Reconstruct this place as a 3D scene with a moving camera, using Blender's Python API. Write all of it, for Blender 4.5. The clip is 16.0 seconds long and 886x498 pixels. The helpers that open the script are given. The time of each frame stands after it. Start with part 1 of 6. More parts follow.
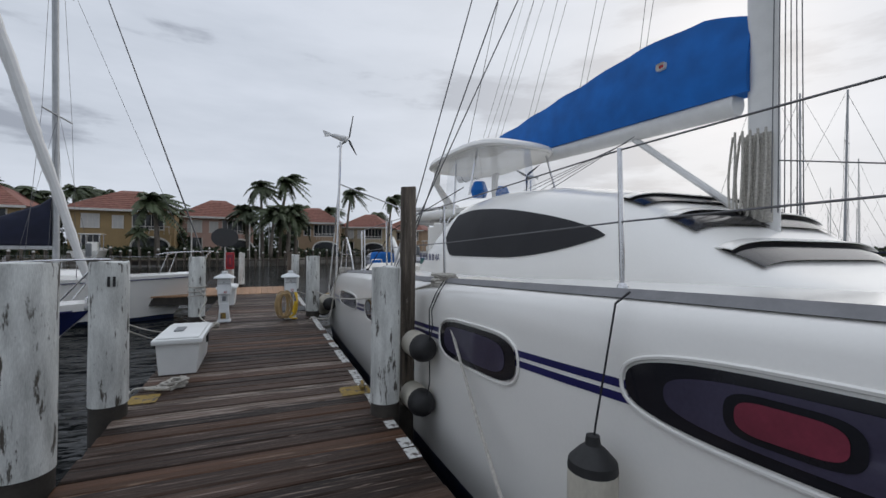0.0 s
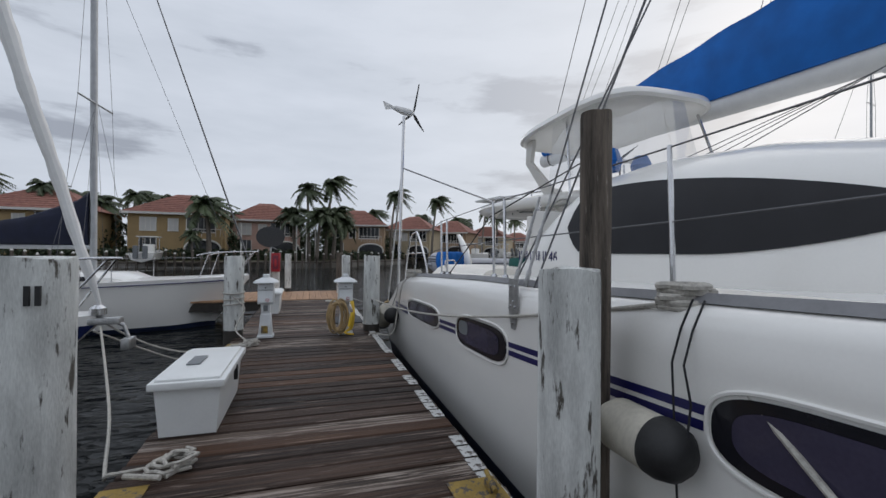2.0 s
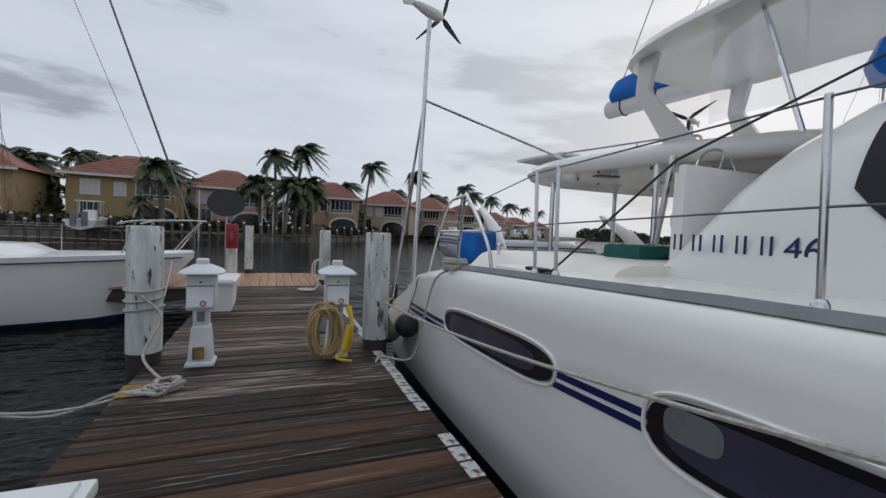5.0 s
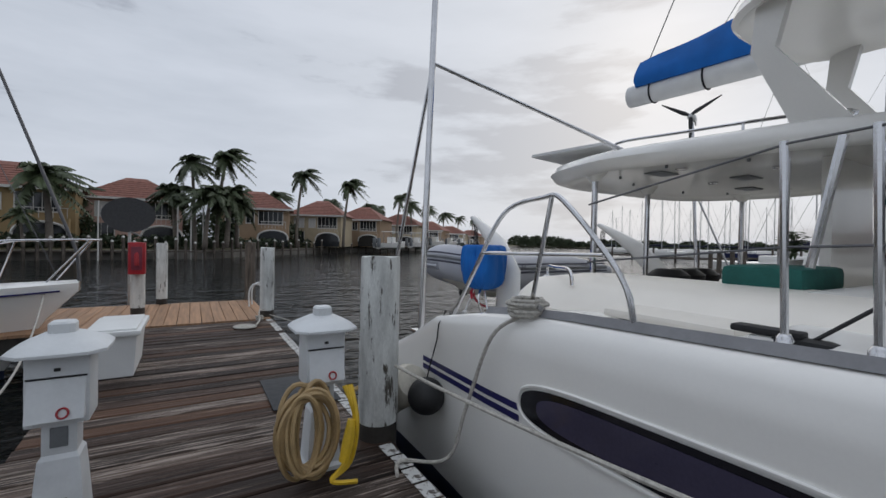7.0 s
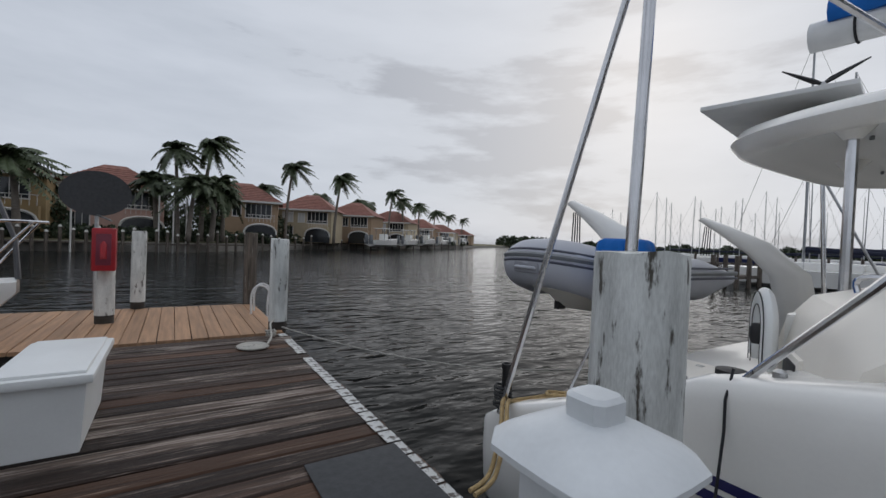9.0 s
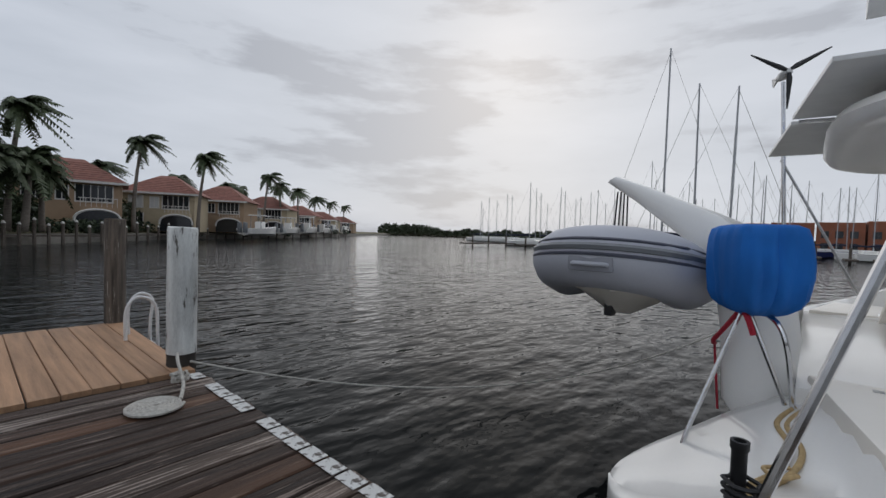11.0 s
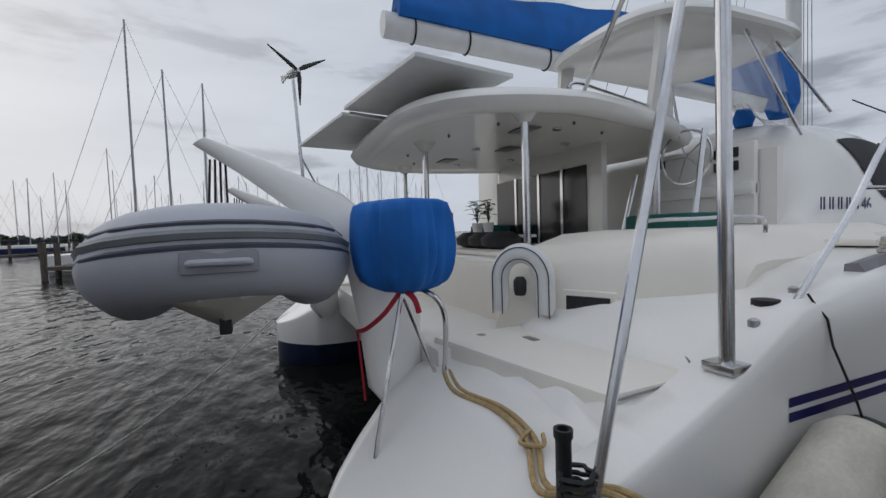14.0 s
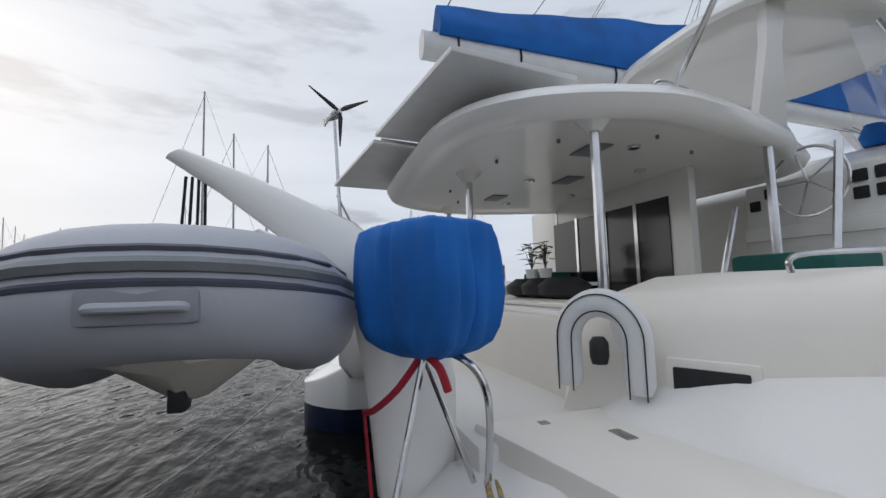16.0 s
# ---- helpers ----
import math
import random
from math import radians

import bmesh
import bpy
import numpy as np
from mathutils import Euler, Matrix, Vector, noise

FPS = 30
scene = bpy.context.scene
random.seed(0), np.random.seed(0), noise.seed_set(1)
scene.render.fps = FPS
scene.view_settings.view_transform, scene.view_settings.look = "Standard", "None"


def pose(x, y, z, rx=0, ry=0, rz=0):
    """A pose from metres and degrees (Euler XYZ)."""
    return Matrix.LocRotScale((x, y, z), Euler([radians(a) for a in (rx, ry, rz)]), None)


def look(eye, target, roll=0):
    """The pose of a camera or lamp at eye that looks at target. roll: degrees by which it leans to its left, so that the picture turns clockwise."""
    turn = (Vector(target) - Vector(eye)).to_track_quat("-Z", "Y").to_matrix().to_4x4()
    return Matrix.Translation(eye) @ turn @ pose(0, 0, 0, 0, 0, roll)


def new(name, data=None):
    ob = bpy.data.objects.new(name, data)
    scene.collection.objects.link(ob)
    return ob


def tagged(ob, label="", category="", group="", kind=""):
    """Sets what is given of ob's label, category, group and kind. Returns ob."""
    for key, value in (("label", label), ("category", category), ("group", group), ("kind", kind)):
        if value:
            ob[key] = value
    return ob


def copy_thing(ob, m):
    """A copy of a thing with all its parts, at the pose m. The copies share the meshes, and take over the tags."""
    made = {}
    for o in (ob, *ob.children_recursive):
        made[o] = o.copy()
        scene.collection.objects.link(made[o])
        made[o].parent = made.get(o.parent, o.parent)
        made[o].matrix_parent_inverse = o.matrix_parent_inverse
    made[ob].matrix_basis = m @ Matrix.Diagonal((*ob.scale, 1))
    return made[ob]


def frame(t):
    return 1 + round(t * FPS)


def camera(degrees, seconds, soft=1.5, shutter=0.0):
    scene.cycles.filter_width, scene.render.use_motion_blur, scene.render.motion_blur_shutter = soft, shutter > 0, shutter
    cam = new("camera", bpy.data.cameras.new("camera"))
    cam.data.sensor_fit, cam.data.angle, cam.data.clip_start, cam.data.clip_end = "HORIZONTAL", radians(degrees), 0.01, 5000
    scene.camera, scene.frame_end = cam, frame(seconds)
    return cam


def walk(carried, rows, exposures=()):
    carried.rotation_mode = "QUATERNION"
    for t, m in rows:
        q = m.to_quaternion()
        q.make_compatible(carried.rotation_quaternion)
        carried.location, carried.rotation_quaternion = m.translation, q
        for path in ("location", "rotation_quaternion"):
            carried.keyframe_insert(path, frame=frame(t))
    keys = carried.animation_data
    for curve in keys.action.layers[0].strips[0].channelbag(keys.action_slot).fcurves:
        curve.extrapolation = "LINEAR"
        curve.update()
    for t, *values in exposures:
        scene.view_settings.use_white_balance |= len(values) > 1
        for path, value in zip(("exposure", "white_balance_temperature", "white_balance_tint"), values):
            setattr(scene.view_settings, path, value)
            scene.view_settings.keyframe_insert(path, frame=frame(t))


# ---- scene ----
cam = camera(93.0, 16.0)
PATH = [
    (0, (1.549, 1.643, 1.562), (2.338, 3.481, 1.565), 0.6),
    (0.5, (1.483, 2.213, 1.5), (2.241, 4.064, 1.531), 0.8),
    (1, (1.49, 2.775, 1.487), (2.191, 4.648, 1.499), 0.1),
    (1.5, (1.49, 3.335, 1.475), (2.13, 5.23, 1.493), -0.5),
    (2, (1.496, 3.886, 1.461), (2.105, 5.791, 1.477), 0.6),
    (2.5, (1.486, 4.435, 1.438), (2.058, 6.351, 1.44), 1.8),
    (3, (1.459, 4.924, 1.444), (2.012, 6.846, 1.402), 3.0),
    (3.5, (1.472, 5.384, 1.43), (2.054, 7.296, 1.346), 1.9),
    (6, (1.48, 7.818, 1.455), (2.377, 9.605, 1.397), 2.5),
    (6.5, (1.444, 8.293, 1.509), (2.425, 10.035, 1.46), 1.3),
    (7, (1.383, 8.771, 1.499), (2.406, 10.489, 1.468), 1.2),
    (7.5, (1.355, 9.243, 1.504), (2.413, 10.939, 1.449), 1.0),
    (8, (1.244, 9.732, 1.426), (2.328, 11.413, 1.398), 2.3),
    (8.5, (1.314, 10.346, 1.398), (2.368, 12.046, 1.372), 2.4),
    (11, (1.227, 12.951, 1.351), (2.733, 14.264, 1.28), 2.0),
    (11.5, (1.283, 13.294, 1.386), (2.946, 14.403, 1.342), 1.6),
    (12, (1.435, 13.651, 1.416), (3.292, 14.389, 1.358), 2.6),
    (12.5, (1.567, 13.901, 1.441), (3.532, 14.265, 1.386), 1.8),
    (13, (1.715, 14.138, 1.387), (3.713, 14.102, 1.305), 2.6),
    (13.5, (1.89, 14.178, 1.337), (3.835, 13.715, 1.267), 1.8),
    (14, (2.086, 14.058, 1.279), (3.917, 13.258, 1.193), -1.8),
    (14.5, (2.309, 13.886, 1.228), (4.109, 13.019, 1.153), -1.8),
    (15, (2.482, 13.771, 1.224), (4.291, 12.92, 1.164), -0.2),
    (15.5, (2.654, 13.711, 1.255), (4.552, 13.08, 1.259), 0.3),
    (16, (2.846, 13.684, 1.205), (4.753, 13.107, 1.377), -1.5),
]
walk(cam, [(t, look(eye, target, roll)) for t, eye, target, roll in PATH], exposures=((0.0, 0.13), (6.0, 0.07), (8.5, -0.03), (12.0, -0.06), (13.0, -0.06), (15.0, 0.04), (16.0, 0.2)))

# ---- light ----
SUN_AZ, SUN_EL = 57.0, 24.0
world = bpy.data.worlds.new("overcast_sky")
scene.world = world
world.use_nodes = True
wt = world.node_tree
bg = wt.nodes["Background"]


def wn(kind, **inputs):
    n = wt.nodes.new(kind)
    for k, v in inputs.items():
        n.inputs[k].default_value = v
    return n


sky = wt.nodes.new("ShaderNodeTexSky")
sky.sky_type = 'NISHITA'
sky.sun_disc = False
sky.sun_elevation, sky.sun_rotation = radians(SUN_EL), radians(SUN_AZ)
sky.dust_density, sky.air_density = 3.0, 1.0
dim = wt.nodes.new("ShaderNodeVectorMath")
dim.operation = 'SCALE'
dim.inputs["Scale"].default_value = 0.03
wt.links.new(sky.outputs[0], dim.inputs[0])
tc = wt.nodes.new("ShaderNodeTexCoord")
mp = wt.nodes.new("ShaderNodeMapping")
mp.inputs["Scale"].default_value = (1.3, 1.3, 5.5)
wt.links.new(tc.outputs["Generated"], mp.inputs[0])
n1 = wn("ShaderNodeTexNoise", Scale=1.6, Detail=7.0, Roughness=0.55)
wt.links.new(mp.outputs[0], n1.inputs["Vector"])
ramp = wt.nodes.new("ShaderNodeValToRGB")
ramp.color_ramp.elements[0].position, ramp.color_ramp.elements[0].color = 0.37, (0.335, 0.365, 0.43, 1)
ramp.color_ramp.elements[1].position, ramp.color_ramp.elements[1].color = 0.62, (0.632, 0.68, 0.768, 1)
mid = ramp.color_ramp.elements.new(0.44)
mid.color = (0.557, 0.605, 0.688, 1)
wt.links.new(n1.outputs["Fac"], ramp.inputs[0])
# thinner, brighter cloud round the hidden sun
az, el = radians(SUN_AZ), radians(SUN_EL)
sun_dir = Vector((math.sin(az) * math.cos(el), math.cos(az) * math.cos(el), math.sin(el)))
dot = wt.nodes.new("ShaderNodeVectorMath")
dot.operation = 'DOT_PRODUCT'
dot.inputs[1].default_value = sun_dir
wt.links.new(tc.outputs["Generated"], dot.inputs[0])
glow = wn("ShaderNodeMapRange")
glow.interpolation_type = 'SMOOTHSTEP'
glow.inputs["From Min"].default_value, glow.inputs["From Max"].default_value = 0.55, 1.0
glow.inputs["To Max"].default_value = 0.42
wt.links.new(dot.outputs["Value"], glow.inputs["Value"])
thin = wt.nodes.new("ShaderNodeMix")
thin.data_type = 'RGBA'
wt.links.new(glow.outputs[0], thin.inputs["Factor"])
wt.links.new(ramp.outputs[0], thin.inputs["A"])
thin.inputs["B"].default_value = (0.80, 0.82, 0.86, 1)
cover = wt.nodes.new("ShaderNodeMix")
cover.data_type = 'RGBA'
cover.inputs["Factor"].default_value = 0.86
wt.links.new(dim.outputs[0], cover.inputs["A"])
wt.links.new(thin.outputs["Result"], cover.inputs["B"])
# an overcast sky is brightest overhead
sep = wt.nodes.new("ShaderNodeSeparateXYZ")
wt.links.new(tc.outputs["Generated"], sep.inputs[0])
zen = wn("ShaderNodeMapRange")
zen.interpolation_type = 'SMOOTHSTEP'
zen.inputs["From Min"].default_value, zen.inputs["From Max"].default_value = 0.5, 1.0
zen.inputs["To Min"].default_value, zen.inputs["To Max"].default_value = 1.0, 1.4
wt.links.new(sep.outputs["Z"], zen.inputs["Value"])
lift = wt.nodes.new("ShaderNodeVectorMath")
lift.operation = 'SCALE'
wt.links.new(cover.outputs["Result"], lift.inputs[0])
wt.links.new(zen.outputs[0], lift.inputs["Scale"])
wt.links.new(lift.outputs[0], bg.inputs[0])
bg.inputs[1].default_value = 1.06

sun = new("sun", bpy.data.lights.new("sun", 'SUN'))
sun.data.energy, sun.data.angle, sun.data.color = 0.45, radians(80), (1.0, 0.95, 0.88)
sun.matrix_world = look(sun_dir * 50, (0, 0, 0))


# ---- materials ----
def material(name, col, rough=0.5, metal=0.0, vary=0.12, scale=6.0, bump=0.0, stretch=(1, 1, 1), dark=None, spots=0.0, per_piece=0.0,
             clear=0.0, coat=0.0, fine=60.0):
    """A principled surface with variation at two scales, an optional second (worn or stained) colour, and fine relief."""
    m = bpy.data.materials.new(name)
    m.use_nodes = True
    nt = m.node_tree
    p = nt.nodes["Principled BSDF"]
    p.inputs["Roughness"].default_value, p.inputs["Metallic"].default_value = rough, metal
    p.inputs["Coat Weight"].default_value = coat
    co = nt.nodes.new("ShaderNodeTexCoord")
    mp_ = nt.nodes.new("ShaderNodeMapping")
    mp_.inputs["Scale"].default_value = stretch
    nt.links.new(co.outputs["Object"], mp_.inputs[0])
    info = nt.nodes.new("ShaderNodeObjectInfo")
    shift = nt.nodes.new("ShaderNodeVectorMath")
    shift.operation = 'MULTIPLY_ADD'
    nt.links.new(info.outputs["Random"], shift.inputs[0])
    shift.inputs[1].default_value = (37, 53, 71) if per_piece else (0, 0, 0)
    nt.links.new(mp_.outputs[0], shift.inputs[2])
    a = nt.nodes.new("ShaderNodeTexNoise")
    a.inputs["Scale"].default_value, a.inputs["Detail"].default_value = scale, 5
    b = nt.nodes.new("ShaderNodeTexNoise")
    b.inputs["Scale"].default_value, b.inputs["Detail"].default_value = fine, 3
    nt.links.new(shift.outputs[0], a.inputs["Vector"])
    nt.links.new(shift.outputs[0], b.inputs["Vector"])
    c0 = tuple(max(0, v * (1 - vary)) for v in col)
    c1 = tuple(min(1, v * (1 + vary)) for v in col)
    mix = nt.nodes.new("ShaderNodeMix")
    mix.data_type = 'RGBA'
    add = nt.nodes.new("ShaderNodeMath")
    add.operation = 'MULTIPLY_ADD'
    nt.links.new(b.outputs["Fac"], add.inputs[0])
    add.inputs[1].default_value = 0.35
    nt.links.new(a.outputs["Fac"], add.inputs[2])
    cl = nt.nodes.new("ShaderNodeMapRange")
    cl.inputs["From Min"].default_value, cl.inputs["From Max"].default_value = 0.42, 0.92
    nt.links.new(add.outputs[0], cl.inputs["Value"])
    nt.links.new(cl.outputs[0], mix.inputs["Factor"])
    mix.inputs["A"].default_value, mix.inputs["B"].default_value = (*c0, 1), (*c1, 1)
    out = mix.outputs["Result"]
    if per_piece:
        hv = nt.nodes.new("ShaderNodeHueSaturation")
        mr = nt.nodes.new("ShaderNodeMapRange")
        mr.inputs["To Min"].default_value, mr.inputs["To Max"].default_value = 1 - per_piece, 1 + per_piece
        nt.links.new(info.outputs["Random"], mr.inputs["Value"])
        nt.links.new(mr.outputs[0], hv.inputs["Value"])
        nt.links.new(out, hv.inputs["Color"])
        out = hv.outputs[0]
    if dark:
        s = nt.nodes.new("ShaderNodeTexNoise")
        s.inputs["Scale"].default_value, s.inputs["Detail"].default_value, s.inputs["Roughness"].default_value = scale * 1.7, 8, 0.65
        nt.links.new(shift.outputs[0], s.inputs["Vector"])
        sr = nt.nodes.new("ShaderNodeMapRange")
        sr.inputs["From Min"].default_value, sr.inputs["From Max"].default_value = 0.62 - spots, 0.68 - spots
        nt.links.new(s.outputs["Fac"], sr.inputs["Value"])
        mx = nt.nodes.new("ShaderNodeMix")
        mx.data_type = 'RGBA'
        nt.links.new(sr.outputs[0], mx.inputs["Factor"])
        nt.links.new(out, mx.inputs["A"])
        mx.inputs["B"].default_value = (*dark, 1)
        out = mx.outputs["Result"]
    nt.links.new(out, p.inputs["Base Color"])
    if bump:
        bp = nt.nodes.new("ShaderNodeBump")
        bp.inputs["Strength"].default_value, bp.inputs["Distance"].default_value = bump, 0.01
        nt.links.new(add.outputs[0], bp.inputs["Height"])
        nt.links.new(bp.outputs[0], p.inputs["Normal"])
    if clear:
        p.inputs["Transmission Weight"].default_value = clear
        p.inputs["IOR"].default_value = 1.15
    return m


GEL = material("white_gelcoat", (0.80, 0.785, 0.75), 0.22, vary=0.035, scale=0.9, coat=0.3, bump=0.02)
GEL_WARM = material("cream_nonslip_gelcoat", (0.80, 0.76, 0.69), 0.45, vary=0.05, scale=1.5, bump=0.12, fine=240)
BLUE_BOOT = material("navy_antifouling", (0.012, 0.02, 0.05), 0.4, vary=0.3, scale=3)
GREY_HANDLE = material("mid_grey_patch", (0.26, 0.265, 0.29), 0.55, vary=0.08, scale=5)
STRIPE = material("navy_stripe", (0.012, 0.012, 0.09), 0.3, vary=0.15)
BLACK_GLASS = material("tinted_acrylic", (0.012, 0.012, 0.016), 0.12, vary=0.2)
COVER_BLACK = material("black_mesh_window_cover", (0.012, 0.012, 0.015), 0.75, vary=0.25, scale=3, bump=0.2, fine=300)
PURPLE_PANE = material("tinted_pane", (0.05, 0.045, 0.075), 0.1, vary=0.25, scale=2)
MAROON = material("maroon_curtain", (0.16, 0.02, 0.04), 0.5, vary=0.3, scale=4)
RUBRAIL = material("grey_rubrail", (0.22, 0.22, 0.23), 0.55, vary=0.15)
STEEL = material("stainless_steel", (0.62, 0.62, 0.63), 0.18, 1.0, vary=0.1)
DULL_STEEL = material("dull_galvanised", (0.42, 0.42, 0.42), 0.42, 0.9, vary=0.25, scale=20)
ALU = material("grey_spar_alloy", (0.38, 0.39, 0.40), 0.4, 0.5, vary=0.12)
WHITE_SPAR = material("white_spar_paint", (0.66, 0.66, 0.65), 0.35, vary=0.06)
CANVAS = material("blue_canvas", (0.003, 0.115, 0.42), 0.85, vary=0.25, scale=2.5, bump=0.35, fine=400)
NAVY_CANVAS = material("navy_canvas", (0.008, 0.011, 0.03), 0.85, vary=0.3, scale=3, bump=0.3)
WIRE = material("rigging_wire", (0.12, 0.12, 0.125), 0.4, 0.6, vary=0.1)
BLACK = material("black_rubber", (0.014, 0.014, 0.015), 0.6, vary=0.3, scale=15, bump=0.2)
ROPE = material("pale_rope", (0.42, 0.40, 0.36), 0.9, vary=0.3, scale=40, bump=0.6, fine=220)
TAN_ROPE = material("tan_rope", (0.38, 0.27, 0.13), 0.9, vary=0.3, scale=40, bump=0.6, fine=220)
BLACK_ROPE = material("black_rope", (0.015, 0.015, 0.018), 0.85, vary=0.3, scale=30)
RED_STRAP = material("red_webbing", (0.35, 0.012, 0.03), 0.8, vary=0.2, scale=20)
PILE_PAINT = material("flaking_white_paint", (0.54, 0.55, 0.53), 0.8, vary=0.4, scale=3.6, bump=0.9, stretch=(2.6, 2.6, 0.55), dark=(0.07, 0.062, 0.05), spots=0.05, per_piece=0.03)
PILE_BARE = material("weathered_pile_wood", (0.10, 0.082, 0.066), 0.9, vary=0.8, scale=6, bump=1.0, stretch=(4, 4, 0.3), dark=(0.42, 0.39, 0.34))
PILE_FOOT = material("wet_pile_wood", (0.035, 0.03, 0.025), 0.7, vary=0.4, scale=6, bump=0.7)
PLANK = material("weathered_dock_plank", (0.034, 0.020, 0.014), 0.6, vary=0.8, scale=3.2, bump=0.9, stretch=(0.3, 8, 3), dark=(0.20, 0.155, 0.13), spots=0.04, per_piece=0.55, fine=26)
PALE_PLANK = material("bleached_dock_plank", (0.08, 0.058, 0.046), 0.65, vary=0.75, scale=3.4, bump=0.9, stretch=(0.3, 8, 3), dark=(0.30, 0.25, 0.215), spots=0.1, per_piece=0.4, fine=26)
BROWN_PLANK = material("newer_brown_dock_plank", (0.07, 0.035, 0.02), 0.6, vary=0.5, scale=3.0, bump=0.7, stretch=(0.3, 8, 3), dark=(0.2, 0.14, 0.10), spots=0.03, per_piece=0.25, fine=26)
for wood in (PLANK, PALE_PLANK, BROWN_PLANK):
    wood.node_tree.nodes["Principled BSDF"].inputs["Specular IOR Level"].default_value = 0.22
NEW_PLANK = material("new_pine_plank", (0.33, 0.19, 0.105), 0.7, vary=0.3, scale=3.0, bump=0.4, stretch=(7, 0.4, 3), per_piece=0.15, fine=25)
EDGE_PAINT = material("worn_white_edge_paint", (0.55, 0.55, 0.53), 0.8, vary=0.15, scale=8, bump=0.4, dark=(0.09, 0.075, 0.065), spots=0.1)
YELLOW_PAINT = material("worn_yellow_paint", (0.27, 0.18, 0.04), 0.8, vary=0.3, scale=8, bump=0.4, dark=(0.09, 0.075, 0.065), spots=0.1)
BOX_WHITE = material("white_fibreglass", (0.70, 0.71, 0.70), 0.4, vary=0.05, scale=3)
PED_WHITE = material("white_pedestal_plastic", (0.62, 0.64, 0.65), 0.45, vary=0.08, scale=6, dark=(0.3, 0.3, 0.28), spots=-0.06)
GREY_PLASTIC = material("grey_plastic", (0.16, 0.17, 0.18), 0.5, vary=0.15)
RED = material("red_plastic", (0.34, 0.012, 0.02), 0.45, vary=0.2, scale=8)
YELLOW = material("yellow_cable", (0.62, 0.40, 0.02), 0.5, vary=0.2, scale=12)
HOSE = material("tan_hose", (0.36, 0.25, 0.12), 0.55, vary=0.2, scale=12)
TUBE = material("grey_hypalon", (0.42, 0.43, 0.47), 0.55, vary=0.06, scale=3, bump=0.1)
TUBE_DARK = material("dark_grey_band", (0.07, 0.075, 0.10), 0.5, vary=0.15)
FENDER_WHITE = material("dirty_white_fender", (0.50, 0.47, 0.40), 0.6, vary=0.25, scale=5, stretch=(1, 1, 0.4), bump=0.3)
TEAL = material("teal_cushion", (0.01, 0.10, 0.085), 0.8, vary=0.2, scale=10)
LEAF = material("plant_leaf", (0.05, 0.10, 0.025), 0.5, vary=0.4, scale=10, per_piece=0.2)
FROND = material("palm_frond", (0.06, 0.078, 0.036), 0.6, vary=0.45, scale=3, per_piece=0.2)
TRUNK = material("palm_trunk", (0.17, 0.145, 0.12), 0.9, vary=0.35, scale=4, bump=0.8, stretch=(1, 1, 5))
HEDGE = material("hedge_leaves", (0.035, 0.05, 0.022), 0.7, vary=0.5, scale=2)
LAWN = material("dry_lawn", (0.13, 0.115, 0.06), 0.95, vary=0.4, scale=0.6, bump=0.4)
CONCRETE = material("seawall_concrete", (0.27, 0.25, 0.22), 0.9, vary=0.25, scale=1.5, bump=0.5)
TILE_ROOF = material("terracotta_tiles", (0.235, 0.105, 0.08), 0.85, vary=0.3, scale=2.5, bump=0.5, per_piece=0.1)
GREY_ROOF = material("grey_shingles", (0.12, 0.115, 0.11), 0.9, vary=0.25, scale=4, bump=0.4)
STUCCO = [material("stucco_" + n, c, 0.9, vary=0.08, scale=1.5, bump=0.25) for n, c in
          (("ochre", (0.34, 0.24, 0.12)), ("pink", (0.50, 0.33, 0.27)), ("tan", (0.36, 0.25, 0.16)), ("cream", (0.45, 0.37, 0.25)))]
TRIM = material("white_trim", (0.62, 0.60, 0.56), 0.7, vary=0.06)
DARK_WINDOW = material("dark_house_glass", (0.02, 0.022, 0.025), 0.1, vary=0.3)
SHUTTER = material("white_shutter", (0.55, 0.54, 0.52), 0.7, vary=0.06)
GREY_MAT = material("grey_rubber_mat", (0.045, 0.047, 0.05), 0.85, vary=0.2, scale=20, bump=0.4)
NAVY_BAND = material("navy_hull_band", (0.012, 0.018, 0.075), 0.3, vary=0.2)
BRICK_ORANGE = material("orange_render", (0.28, 0.10, 0.055), 0.9, vary=0.15, scale=0.5)

VINYL = bpy.data.materials.new("clear_vinyl")
VINYL.use_nodes = True
_nt = VINYL.node_tree
_g = _nt.nodes.new("ShaderNodeBsdfGlossy")
_g.inputs["Roughness"].default_value = 0.08
_t = _nt.nodes.new("ShaderNodeBsdfTransparent")
_t.inputs[0].default_value = (0.9, 0.91, 0.92, 1)
_m = _nt.nodes.new("ShaderNodeMixShader")
_m.inputs[0].default_value = 0.18
_nt.links.new(_t.outputs[0], _m.inputs[1])
_nt.links.new(_g.outputs[0], _m.inputs[2])
_nt.links.new(_m.outputs[0], _nt.nodes["Material Output"].inputs[0])

